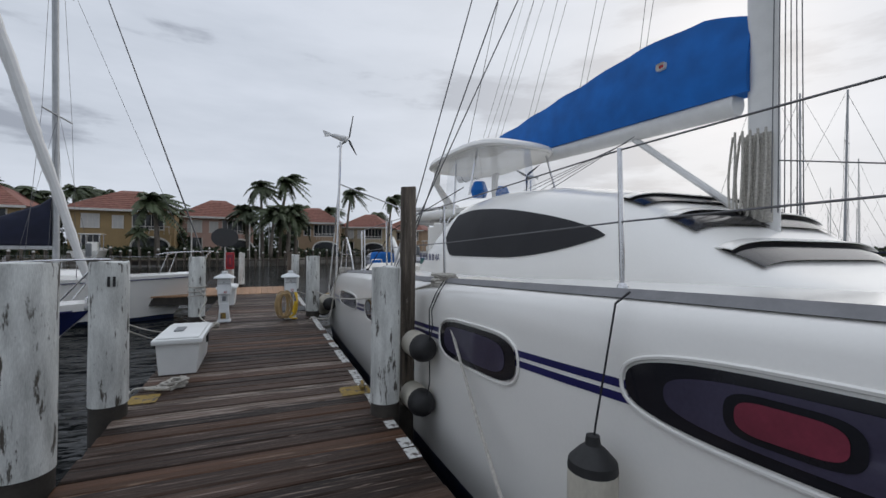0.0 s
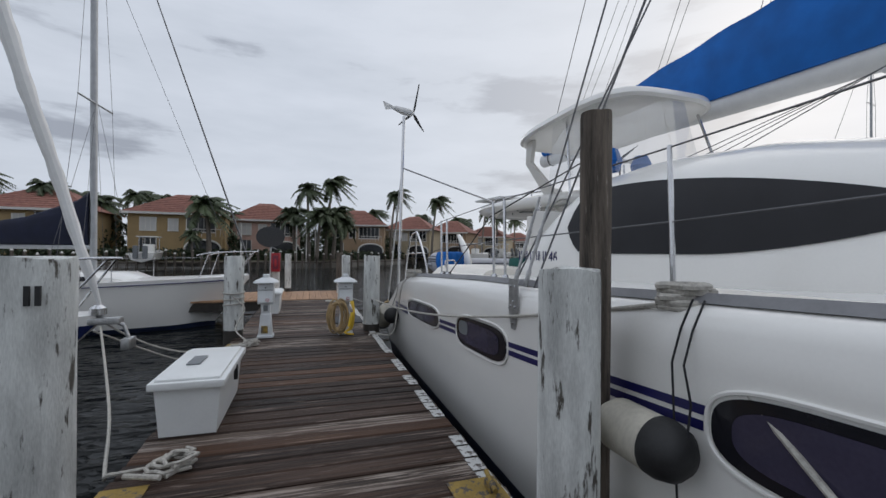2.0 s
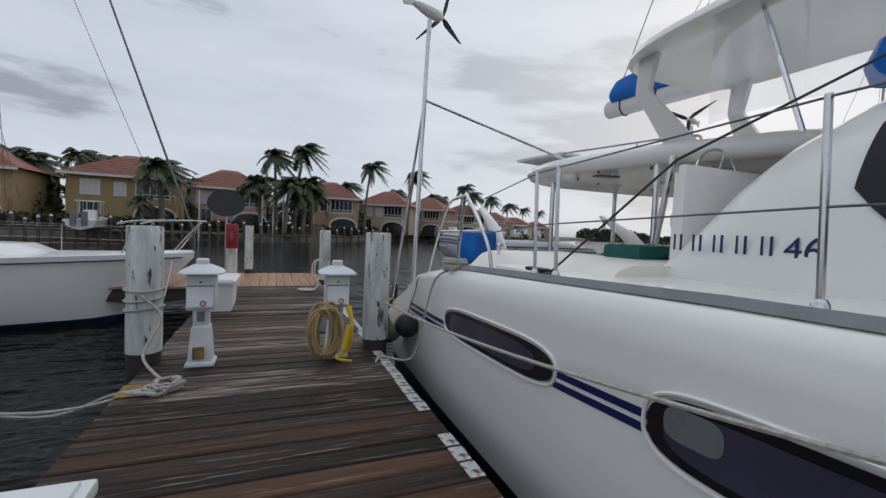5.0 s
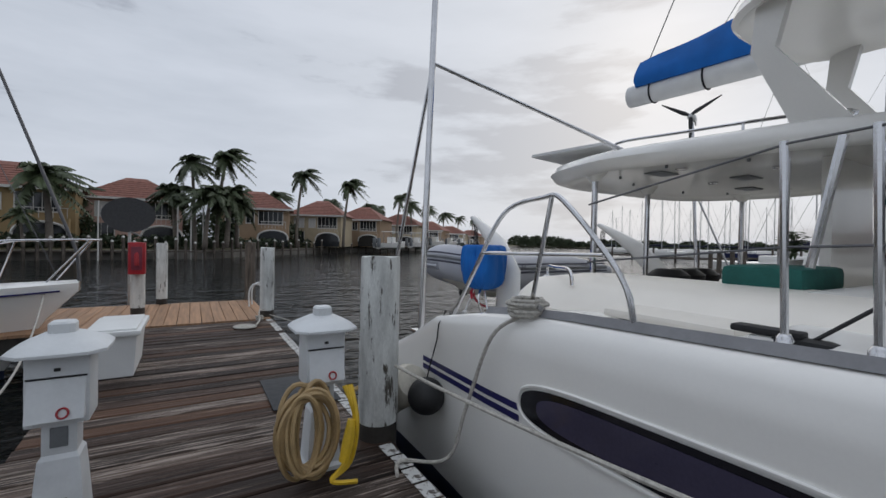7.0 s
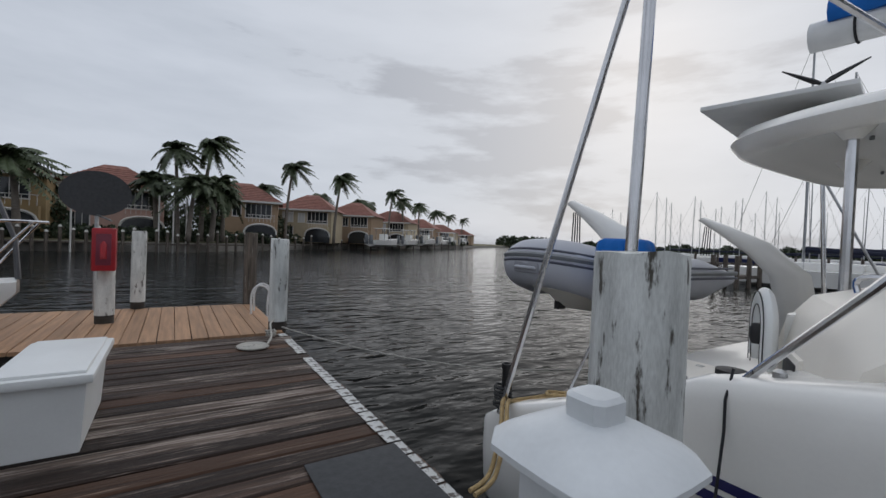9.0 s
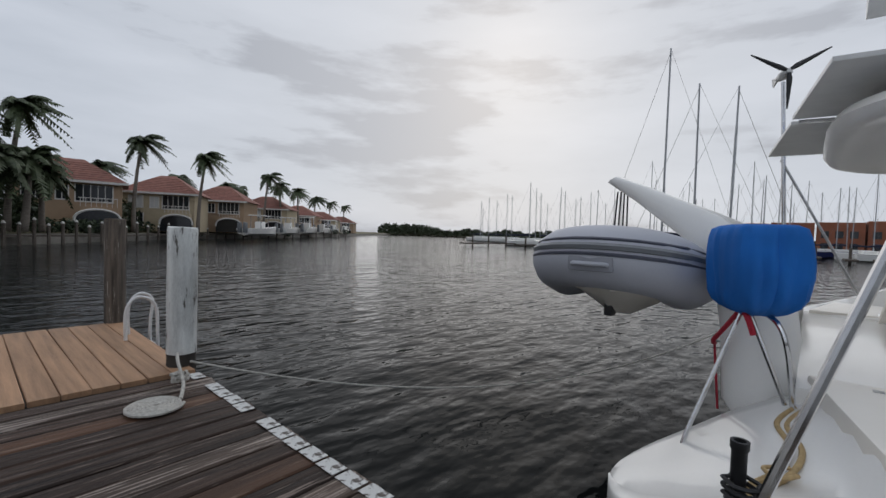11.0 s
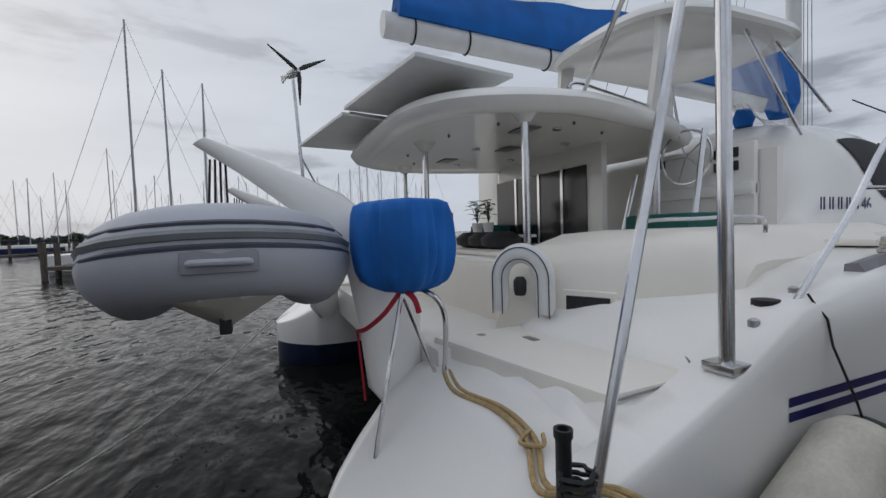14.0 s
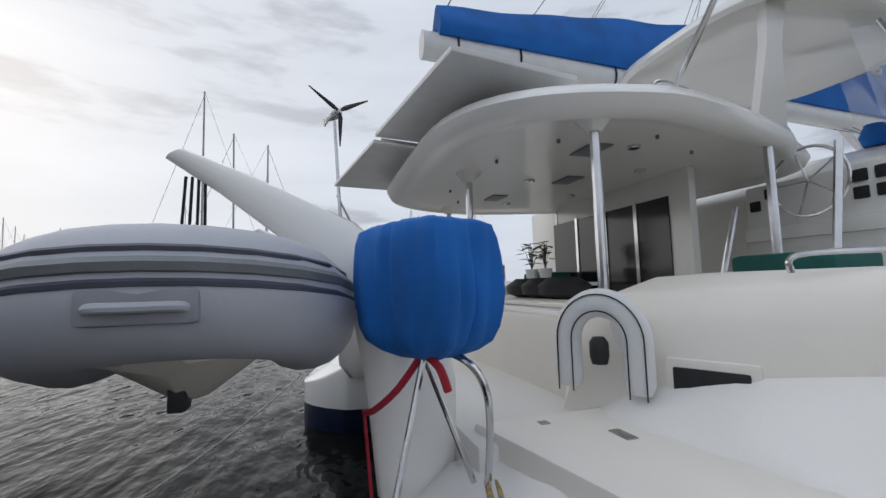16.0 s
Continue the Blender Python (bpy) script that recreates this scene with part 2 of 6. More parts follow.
WATER = bpy.data.materials.new("rippled_canal_water")
WATER.use_nodes = True
_nt = WATER.node_tree
_p = _nt.nodes["Principled BSDF"]
_p.inputs["Base Color"].default_value = (0.008, 0.009, 0.009, 1)
_p.inputs["Roughness"].default_value = 0.06
_p.inputs["IOR"].default_value = 1.33
_p.inputs["Specular IOR Level"].default_value = 0.08
_c = _nt.nodes.new("ShaderNodeTexCoord")
_h = None
for sc, amp, rot, st in ((0.55, 0.55, 20, 2.6), (1.7, 0.32, -12, 2.2), (5.5, 0.05, 35, 1.6)):
    _mp = _nt.nodes.new("ShaderNodeMapping")
    _mp.inputs["Rotation"].default_value = (0, 0, radians(rot + 40))
    _mp.inputs["Scale"].default_value = (1, st, 1)
    _nt.links.new(_c.outputs["Object"], _mp.inputs[0])
    _n = _nt.nodes.new("ShaderNodeTexNoise")
    _n.inputs["Scale"].default_value, _n.inputs["Detail"].default_value = sc, 1.6
    _nt.links.new(_mp.outputs[0], _n.inputs["Vector"])
    _ma = _nt.nodes.new("ShaderNodeMath")
    _ma.operation = 'MULTIPLY_ADD'
    _ma.inputs[1].default_value = amp
    _ma.inputs[2].default_value = 0
    _nt.links.new(_n.outputs["Fac"], _ma.inputs[0])
    if _h:
        _nt.links.new(_h, _ma.inputs[2])
    _h = _ma.outputs[0]
_b = _nt.nodes.new("ShaderNodeBump")
_b.inputs["Strength"].default_value, _b.inputs["Distance"].default_value = 0.8, 0.26
_nt.links.new(_h, _b.inputs["Height"])
_nt.links.new(_b.outputs[0], _p.inputs["Normal"])


# ---- mesh helpers ----
def mesh_of(name, verts, faces, mats, smooth=False, index=None):
    me = bpy.data.meshes.new(name)
    me.from_pydata([tuple(v) for v in verts], [], faces)
    for m in (mats if isinstance(mats, (list, tuple)) else [mats]):
        me.materials.append(m)
    if index:
        me.polygons.foreach_set("material_index", index)
    if smooth:
        me.polygons.foreach_set("use_smooth", [True] * len(faces))
    me.update()
    return me


class Shape:
    """Gathers pieces of one mesh."""

    def __init__(self):
        self.v, self.f = [], []

    def add(self, v, f):
        o = len(self.v)
        self.v += [Vector(p) for p in v]
        self.f += [tuple(i + o for i in q) for q in f]
        return self

    def box(self, x0, x1, y0, y1, z0, z1, bev=0.0):
        b = bmesh.new()
        bmesh.ops.create_cube(b, size=1, matrix=Matrix.LocRotScale(((x0 + x1) / 2, (y0 + y1) / 2, (z0 + z1) / 2), None, (abs(x1 - x0), abs(y1 - y0), abs(z1 - z0))))
        if bev:
            bmesh.ops.bevel(b, geom=b.edges[:], offset=bev, segments=2, affect='EDGES', profile=0.6)
        b.verts.index_update()
        self.add([v.co.copy() for v in b.verts], [[v.index for v in f.verts] for f in b.faces])
        b.free()
        return self

    def tube(self, pts, r, n=8, caps=True):
        pts = [Vector(p) for p in pts]
        rs = r if isinstance(r, (list, tuple)) else [r] * len(pts)
        rings, side = [], None
        for i, p in enumerate(pts):
            d = (pts[min(i + 1, len(pts) - 1)] - pts[max(i - 1, 0)]).normalized()
            if side is None:
                side = d.orthogonal().normalized()
            side = (side - d * side.dot(d)).normalized()
            up = d.cross(side)
            rings.append([p + (side * math.cos(a) + up * math.sin(a)) * rs[i] for a in (2 * math.pi * k / n for k in range(n))])
        return self.loft(rings, True, caps)

    def loft(self, rings, closed=True, caps=False):
        n = len(rings[0])
        v = [p for r in rings for p in r]
        f = []
        for i in range(len(rings) - 1):
            for k in range(n if closed else n - 1):
                k2 = (k + 1) % n
                f.append((i * n + k, i * n + k2, (i + 1) * n + k2, (i + 1) * n + k))
        if caps:
            f.append(tuple(range(n))[::-1])
            f.append(tuple(range((len(rings) - 1) * n, len(rings) * n)))
        return self.add(v, f)

    def turned(self, x, y, prof, n=16, square=0.0):
        """A turned body about a vertical axis: prof is a list of (radius, z)."""
        rings = []
        for r, z in prof:
            ring = []
            for k in range(n):
                a = 2 * math.pi * (k + 0.5) / n
                c, s = math.cos(a), math.sin(a)
                if square:
                    q = (abs(c) ** square + abs(s) ** square) ** (-1 / square)
                    c, s = c * q, s * q
                ring.append((x + r * c, y + r * s, z))
            rings.append(ring)
        return self.loft(rings, True, True)

    def moved(self, m):
        self.v = [m @ p for p in self.v]
        return self

    def mesh(self, name, mats, smooth=False, index=None):
        return mesh_of(name, self.v, self.f, mats, smooth, index)


def soft(ob, angle=35):
    """Smooth shading that keeps sharp creases."""
    me = ob.data
    b = bmesh.new()
    b.from_mesh(me)
    bmesh.ops.recalc_face_normals(b, faces=b.faces)
    for f in b.faces:
        f.smooth = True
    for e in b.edges:
        if len(e.link_faces) == 2 and e.calc_face_angle(0) > radians(angle):
            e.smooth = False
    b.to_mesh(me)
    b.free()
    return ob


def thing(name, label, category, at=(0, 0, 0), group="", kind=""):
    e = new(name)
    e.empty_display_size = 0.1
    e.location = at
    return tagged(e, label, category, group, kind)


APART = {"roof_post", "post_collar", "ceiling_spot", "stanchion", "hardtop_leg", "stripe", "sliding_door", "door_frame", "dial", "winch_cover", "boom_strap", "cushion", "cabin_window",
         "hardtop_frame", "rubrail", "handhold", "grab_rail", "hatch_seam", "turnbuckle", "window", "shutter", "pulpit", "frame", "outboard", "lifeline", "name_mark", "drain"}


def islands(shape):
    """The separate pieces of a shape, each as a shape of its own."""
    root = list(range(len(shape.v)))

    def find(i):
        while root[i] != i:
            root[i] = root[root[i]]
            i = root[i]
        return i
    for f in shape.f:
        for i in f[1:]:
            root[find(i)] = find(f[0])
    out = {}
    for f in shape.f:
        s, where = out.setdefault(find(f[0]), (Shape(), {}))
        for i in f:
            if i not in where:
                where[i] = len(s.v)
                s.v.append(shape.v[i])
        s.f.append(tuple(where[i] for i in f))
    return [s for s, _ in out.values()]


def part(owner, name, shape, mats, smooth=True, label="", angle=35):
    if name in APART and isinstance(shape, Shape):
        pieces = islands(shape)
        if 1 < len(pieces) < 40:
            return [part(owner, name + " ", s, mats, smooth, label, angle) for s in pieces][0]
    name = name.strip()
    o = new(name, shape.mesh(name, mats) if isinstance(shape, Shape) else shape)
    if smooth:
        soft(o, angle)
    o.parent = owner
    at = owner.matrix_basis.translation if owner.parent is None else Vector((0, 0, 0))
    o.matrix_parent_inverse = Matrix.Translation(-at)
    if label:
        o["label"] = label
    return o


def single(name, shape, mats, label, category, smooth=True, group="", kind="", angle=35):
    o = new(name, shape.mesh(name, mats))
    if smooth:
        soft(o, angle)
    return tagged(o, label, category, group, kind)


def lerp(tab, y):
    """Smooth reading of a table of (place, value)."""
    if y <= tab[0][0]:
        return tab[0][1]
    for (a, va), (b, vb) in zip(tab, tab[1:]):
        if y <= b:
            return va + (vb - va) * (y - a) / (b - a)
    return tab[-1][1]


def arc(p0, p1, sag, n=14):
    p0, p1 = Vector(p0), Vector(p1)
    return [p0.lerp(p1, t) - Vector((0, 0, sag * 4 * t * (1 - t))) for t in (i / n for i in range(n + 1))]


def smooth_path(pts, n=6):
    """A rounded line through the points (Catmull-Rom)."""
    pts = [Vector(p) for p in pts]
    q = [pts[0]] + pts + [pts[-1]]
    out = []
    for i in range(1, len(q) - 2):
        for k in range(n):
            t = k / n
            a, b, c, d = q[i - 1], q[i], q[i + 1], q[i + 2]
            out.append(0.5 * ((2 * b) + (c - a) * t + (2 * a - 5 * b + 4 * c - d) * t * t + (3 * b - a - 3 * c + d) * t ** 3))
    return out + [pts[-1]]


def coil(x, y, z, r, turns, rr, rise=0.012, wob=0.02, seed=1):
    g = random.Random(seed)
    return [(x + (r + g.uniform(-wob, wob)) * math.cos(a), y + (r + g.uniform(-wob, wob)) * math.sin(a), z + rr + rise * a / 6.28)
            for a in (2 * math.pi * i / 16 for i in range(int(16 * turns)))]


# ---- water and dock structure ----
WATER_Z = -0.75
sea = Shape().add([(-700, -700, WATER_Z), (700, -700, WATER_Z), (700, 700, WATER_Z), (-700, 700, WATER_Z)], [(0, 1, 2, 3)])
single("water", sea, WATER, "dark rippled canal water in the marina", "water", False, kind="structure")
DOCK_L, DOCK_R, DOCK_END = 0.33, 2.68, 17.2
dock = thing("dock", "long weathered wooden plank dock over the water", "dock", kind="structure")
frame_ = Shape()
for x in (DOCK_L + 0.1, 1.5, DOCK_R - 0.12):
    frame_.box(x - 0.06, x + 0.06, -6, DOCK_END, -0.32, -0.045)
for k in range(9):
    frame_.box(DOCK_L, DOCK_R, -4.9 + 2.6 * k, -4.75 + 2.6 * k, -0.5, -0.3)
frame_.box(-1.7, DOCK_R, 17.3, 17.4, -0.3, -0.045).box(-1.7, DOCK_R, 19.8, 19.9, -0.3, -0.045)
part(dock, "beam", frame_, PILE_FOOT, False)

# ---- catamaran ----
CX = 6.8
SHEER = [(-1.3, 1.46), (2, 1.37), (3, 1.34), (6, 1.22), (8, 1.18), (10.6, 1.07), (11.2, 1.0), (11.83, 0.88), (12.26, 0.655), (12.6, 0.51), (13.05, 0.33), (13.58, 0.0), (13.87, -0.15)]
HALF = [(-1.3, 0.04), (-0.6, 0.3), (0.6, 0.66), (2, 0.88), (3.5, 0.96), (5.5, 1.0), (8, 1.0), (10, 0.98), (11, 0.97), (12, 0.92), (13.0, 0.90), (13.3, 0.84), (13.56, 0.62), (13.72, 0.42), (13.8, 0.26), (13.87, 0.05)]
STEP = [(11.2, 1.0), (11.75, 0.74), (11.95, 0.56), (12.05, 0.50), (12.66, 0.47), (12.70, 0.36), (13.05, 0.31), (13.58, -0.02), (13.87, -0.17)]
HULL_X = 4.05
SIDE = [(1.0, 0.86), (0.985, 0.93), (0.94, 0.985), (0.85, 1.0), (0.6, 1.0), (0.3, 0.985), (0.0, 0.95)]


def hull_ring(y, cx, sgn):
    """One section of a hull, outer side first; sgn is -1 where the outer side is towards smaller x."""
    s, w = lerp(SHEER, y), lerp(HALF, y)
    low = -0.42
    pts = []
    upright = lerp([(10.5, 0.0), (12, 0.75)], y)
    flank = [(t, k + (1 - k) * upright if t > 0.8 else k) for t, k in SIDE]
    for t, k in flank:
        pts.append((sgn * w * k, max(low + 0.02, low + (s - low) * t)))
    pts += [(sgn * w * 0.945, low), (sgn * w * 0.86, -0.75), (sgn * w * 0.5, -1.05), (0, -1.15), (-sgn * w * 0.5, -1.05), (-sgn * w * 0.86, -0.75), (-sgn * w * 0.945, low)]
    inner = min(s, lerp(STEP, y - 0.14)) if y > 11.2 else s
    for t, k in flank[::-1]:
        pts.append((-sgn * w * k, max(low + 0.02, low + (inner - low) * t)))
    for k in (-0.75, -0.35, 0.0, 0.35, 0.66, 0.74):
        z = s if y <= 11.2 or k > 0.7 else min(s, lerp(STEP, y + 0.16 * (k - 0.66)))
        pts.append((sgn * w * k, max(low + 0.02, z)))
    return [(cx + u, y, z) for u, z in pts]


def outer_x(y, z):
    """Where the starboard hull's outer side is."""
    s, w, low = lerp(SHEER, y), lerp(HALF, y), -0.42
    t = (z - low) / (s - low)
    tab = [(a, k) for a, k in SIDE][::-1]
    return HULL_X - w * lerp(tab, t)


cat = thing("catamaran", "large white sailing catamaran with dark tinted windows, moored beside the dock", "boat", (CX, 6.5, WATER_Z))
stations = [-1.3 + 0.4 * i for i in range(28)] + [9.9 + 0.2 * i for i in range(9)] + [11.65 + 0.05 * i for i in range(45)]
for cx, sgn in ((HULL_X, -1), (2 * CX - HULL_X, 1)):
    sh = Shape().loft([hull_ring(y, cx, sgn) for y in stations], True, True)
    me = sh.mesh("hull", [GEL, BLUE_BOOT])
    for p in me.polygons:
        if p.center.z < -0.415 and len(p.vertices) == 4:
            p.material_index = 1
    part(cat, "hull", me, None, True, "white hull with navy bottom paint", 46)

# bridge deck between the hulls, side decks
sh = Shape()
sh.box(HULL_X + 0.7, 2 * CX - HULL_X - 0.7, 1.6, 12.1, 0.15, 1.02, 0.06)
sh.box(4.7, 2 * CX - 4.7, 11.9, 12.98, 0.06, 0.465, 0.02)
sh.box(HULL_X - 0.75, 2 * CX - HULL_X + 0.75, 2.0, 9.6, 1.0, 1.16, 0.03)
part(cat, "bridge_deck", sh, GEL)

# grey rubbing strip along the sheer
rail = Shape()
ys = [-0.8 + 0.4 * i for i in range(31)]
for cx, sgn in ((HULL_X, -1), (2 * CX - HULL_X, 1)):
    rail.loft([[(cx + sgn * (lerp(HALF, y) * 0.86 + d), y, lerp(SHEER, y) + h) for d, h in ((-0.06, -0.02), (-0.055, 0.035), (0.0, 0.045), (0.03, 0.0))] for y in ys], True, True)
part(cat, "rubrail", rail, RUBRAIL, label="grey rubbing strip")


def stripe_z(y):
    return 0.475 + max(0, 10.5 - y) * 0.057 - max(0, y - 10.5) * 0.02


for lo in (-0.04, 0.025):
    sh = Shape()
    for y0, y1 in ((12.0, 10.68), (8.9, 8.2), (7.02, 5.2), (4.0, 3.08)):
        n = 8
        sh.loft([[(outer_x(y, stripe_z(y) + lo + h) - 0.004, y, stripe_z(y) + lo + h) for h in (0.0, 0.042)] for y in (y0 + (y1 - y0) * i / n for i in range(n + 1))], False)
    part(cat, "stripe", sh, STRIPE, label="navy pinstripe")


def capsule(yc, zc, half_len, half_h, slope, scale, off, n=48):
    """Concentric rounded outline on the hull's side."""
    rings = []
    for s in (scale, scale * 0.66, scale * 0.33, 0.01):
        ring = []
        for k in range(n):
            a = 2 * math.pi * k / n
            c, d = math.cos(a), math.sin(a)
            hl, hh = half_len - (1 - s) * half_h, half_h * s
            if s < 0.3:
                hl = half_len * s
            y = yc + math.copysign(abs(c) ** 0.45, c) * hl
            z = zc + math.copysign(abs(d) ** 0.72, d) * hh + (yc - y) * slope
            ring.append((outer_x(y, z) - off, y, z))
        rings.append(ring)
    return rings


for yc, zc, hl, hh in ((1.9, 1.0, 1.2, 0.155), (4.57, 0.80, 0.6, 0.16), (7.6, 0.66, 0.6, 0.15), (9.78, 0.595, 0.88, 0.125)):
    w = Shape().loft(capsule(yc, zc, hl, hh, 0.03, 1.0, 0.012))
    pw = part(cat, "hull_window", w, BLACK_GLASS, label="dark oval hull window")
    inner = part(cat, "pane", Shape().loft(capsule(yc + 0.02, zc, hl * 0.82, hh * 0.74, 0.03, 1.0, 0.016)), PURPLE_PANE, label="violet tinted pane")
    rim = capsule(yc, zc, hl + 0.025, hh + 0.022, 0.03, 1.0, 0.006)[0]
    part(cat, "window_rim", Shape().tube(rim + [rim[0]], 0.011, 6, False), GEL)
part(cat, "curtain", Shape().loft(capsule(2.46, 0.985, 0.16, 0.06, 0.03, 1.0, 0.022)), MAROON, label="maroon blind behind the glass")
part(cat, "porthole", Shape().loft(capsule(2.46, 0.985, 0.2, 0.085, 0.03, 1.0, 0.019)), BLACK_GLASS)
part(cat, "porthole", Shape().loft(capsule(7.98, 0.685, 0.13, 0.07, 0.03, 1.0, 0.019)), GREY_PLASTIC)

# coachroof
BASE_Z = 1.14
CAB_W = [(3.2, 0.9), (3.7, 1.35), (4.2, 1.6), (5.15, 1.9), (6.2, 2.28), (7.2, 2.46), (8.2, 2.52), (9.5, 2.5)]
CAB_H = [(3.2, 0.06), (3.85, 0.28), (4.2, 0.5), (4.8, 0.88), (5.5, 1.18), (6.5, 1.36), (7.6, 1.42), (8.3, 1.36), (8.7, 1.15), (8.95, 0.9), (9.4, 0.14)]


def cabin(y, th):
    w, h = lerp(CAB_W, y), lerp(CAB_H, y)
    c, s = math.cos(th), math.sin(th)
    return Vector((CX - math.copysign(abs(c) ** 0.36, c) * w * (1 - 0.05 * max(0, s)), y, BASE_Z + h * max(0, s) ** 0.85))


rings = []
for i in range(52):
    y = 3.2 + 6.2 * i / 51
    rings.append([cabin(y, math.pi * k / 40) for k in range(41)])
part(cat, "coachroof", Shape().loft(rings, False, True), GEL, True, "white moulded coachroof", 60)


def cabin_at(y, z, side=-1):
    h = lerp(CAB_H, y)
    s = min(1, max(0, (z - BASE_Z) / h)) ** (1 / 0.85)
    p = cabin(y, math.asin(min(1, s)))
    return Vector((CX + side * (CX - p.x), y, p.z))


def side_window(side):
    rings = []
    n = 30
    for i in range(n + 1):
        y = 5.2 + 2.95 * i / n
        u = i / n
        top = 1.74 + 0.46 * math.sin(min(1, u * 1.15) * math.pi / 2) ** 0.72
        bot = 1.73 - 0.27 * math.sin(min(1, u * 2.2) * math.pi / 2) ** 0.8
        if u > 0.88:
            k = (u - 0.88) / 0.12
            bot += 0.30 * k ** 1.5
            top -= 0.05 * k
        row = []
        for j in range(9):
            z = bot + (top - bot) * j / 8
            p = cabin_at(y, z, side)
            row.append(p + Vector((side * 0.012, 0, 0.006)))
        rings.append(row)
    return Shape().loft(rings, False)


for side in (-1, 1):
    part(cat, "saloon_window", side_window(side), COVER_BLACK, True, "long dark eye-shaped saloon window", 60)

# three stepped front windows under white brows
for y0, y1, a0, a1 in ((5.35, 5.1, 1.12, 1.2), (4.8, 4.52, 1.02, 1.2), (4.25, 3.95, 0.9, 1.2)):
    n = 24
    glass, brow = [], []
    for i in range(n + 1):
        th = a0 + (math.pi - 2 * a0) * i / n
        p, q = cabin(y0, th), cabin(y1, th)
        glass.append([p + Vector((0, -0.02, 0.02)), p.lerp(q, 0.5) + Vector((0, -0.03, 0.03)), q + Vector((0, -0.03, 0.02))])
        lip = p + Vector((0, -0.12, 0.012))
        brow.append([p + Vector((0, 0.12, 0.02)), p + Vector((0, 0.0, 0.045)), lip + Vector((0, 0, 0.012)), lip, p + Vector((0, -0.05, 0.03))])
    part(cat, "front_window", Shape().loft(glass, False), BLACK_GLASS, label="dark raked front window")
    part(cat, "brow", Shape().loft(brow, True, True), GEL, label="white visor over the front window")

# cockpit coaming and quarter, aft bench, table
sh = Shape()
sec = [(3.62, 0.0), (3.7, 0.06), (3.82, 0.16), (3.95, 0.2), (4.9, 0.2), (5.05, 0.15), (5.1, 0.0), (5.1, -0.9), (3.62, -0.9)]
rings = []
for y, drop in ((9.2, 0), (11.26, 0), (11.56, 0.02), (11.74, 0.1), (11.82, 0.25), (11.88, 0.6)):
    rings.append([(x, y + (max(0.0, (y - 11.16) / 0.7) * (x - 4.3) * 0.5), 1.04 + h - drop) for x, h in sec])
sh.loft(rings, True, True)
part(cat, "coaming", sh, GEL_WARM, label="cream moulded cockpit coaming")
sh = Shape()
sh.loft([[(2 * CX - x, y, z) for x, y, z in r] for r in rings], True, True)
part(cat, "coaming", sh, GEL_WARM)
sh = Shape().box(5.08, 8.52, 11.35, 12.16, 0.24, 0.98, 0.05).box(5.12, 8.48, 9.4, 12.04, 1.025, 1.04)
part(cat, "aft_bench", sh, GEL_WARM)
sh = Shape().box(5.15, 5.9, 11.3, 12.0, 0.98, 1.06, 0.03).box(5.95, 7.1, 11.3, 12.0, 0.98, 1.06, 0.03)
part(cat, "cushion", sh, GEL_WARM)
sh = Shape().box(6.6, 8.2, 10.75, 11.2, 1.16, 1.2, 0.015).box(7.3, 7.4, 10.9, 11.0, 0.5, 1.16)
part(cat, "cockpit_table", sh, GEL)
# raised quarter platforms with a rounded edge, one on each hull
for sx in (1, -1):
    rim_ = [(3.5, 12.04), (4.9, 12.04), (4.9, 12.92), (4.5, 12.84), (3.5, 12.64)]
    plat = Shape().loft([[(CX + sx * (4.2 + (x - 4.2) * q - CX), 12.4 + (y - 12.4) * q, z) for x, y in rim_] for q, z in ((1.0, 0.3), (1.0, 0.49), (0.985, 0.508), (0.95, 0.513), (0.02, 0.513))], True, True)
    part(cat, "quarter_platform", plat, GEL_WARM, label="cream non-slip quarter platform")
# hatch outline, vents
sh = Shape()
for pts in ([(3.49, 12.63, 0.49), (3.49, 12.05, 0.51)], [(3.49, 12.05, 0.51), (3.62, 11.98, 0.56)]):
    sh.tube(pts, 0.006, 5)
part(cat, "hatch_seam", sh, RUBRAIL)
part(cat, "vent", Shape().box(-0.16, 0.16, 0.0, 0.05, 0.62, 0.78, 0.012).moved(Matrix.Translation((4.42, 11.9, 0)) @ Matrix.Rotation(radians(27), 4, "Z")), BLACK, label="black recessed vent")
part(cat, "vent_rim", Shape().box(-0.2, 0.2, -0.02, 0.042, 0.58, 0.82, 0.02).moved(Matrix.Translation((4.42, 11.9, 0)) @ Matrix.Rotation(radians(27), 4, "Z")), GEL_WARM)
part(cat, "drain", Shape().box(4.43, 4.56, 12.33, 12.39, 0.505, 0.519, 0.005).box(4.74, 4.79, 12.58, 12.63, 0.505, 0.518, 0.004), DULL_STEEL)
part(cat, "deck_fill", Shape().turned(3.33, 11.8, [(0.06, 0.84), (0.06, 0.895), (0.03, 0.9)]), BLACK)

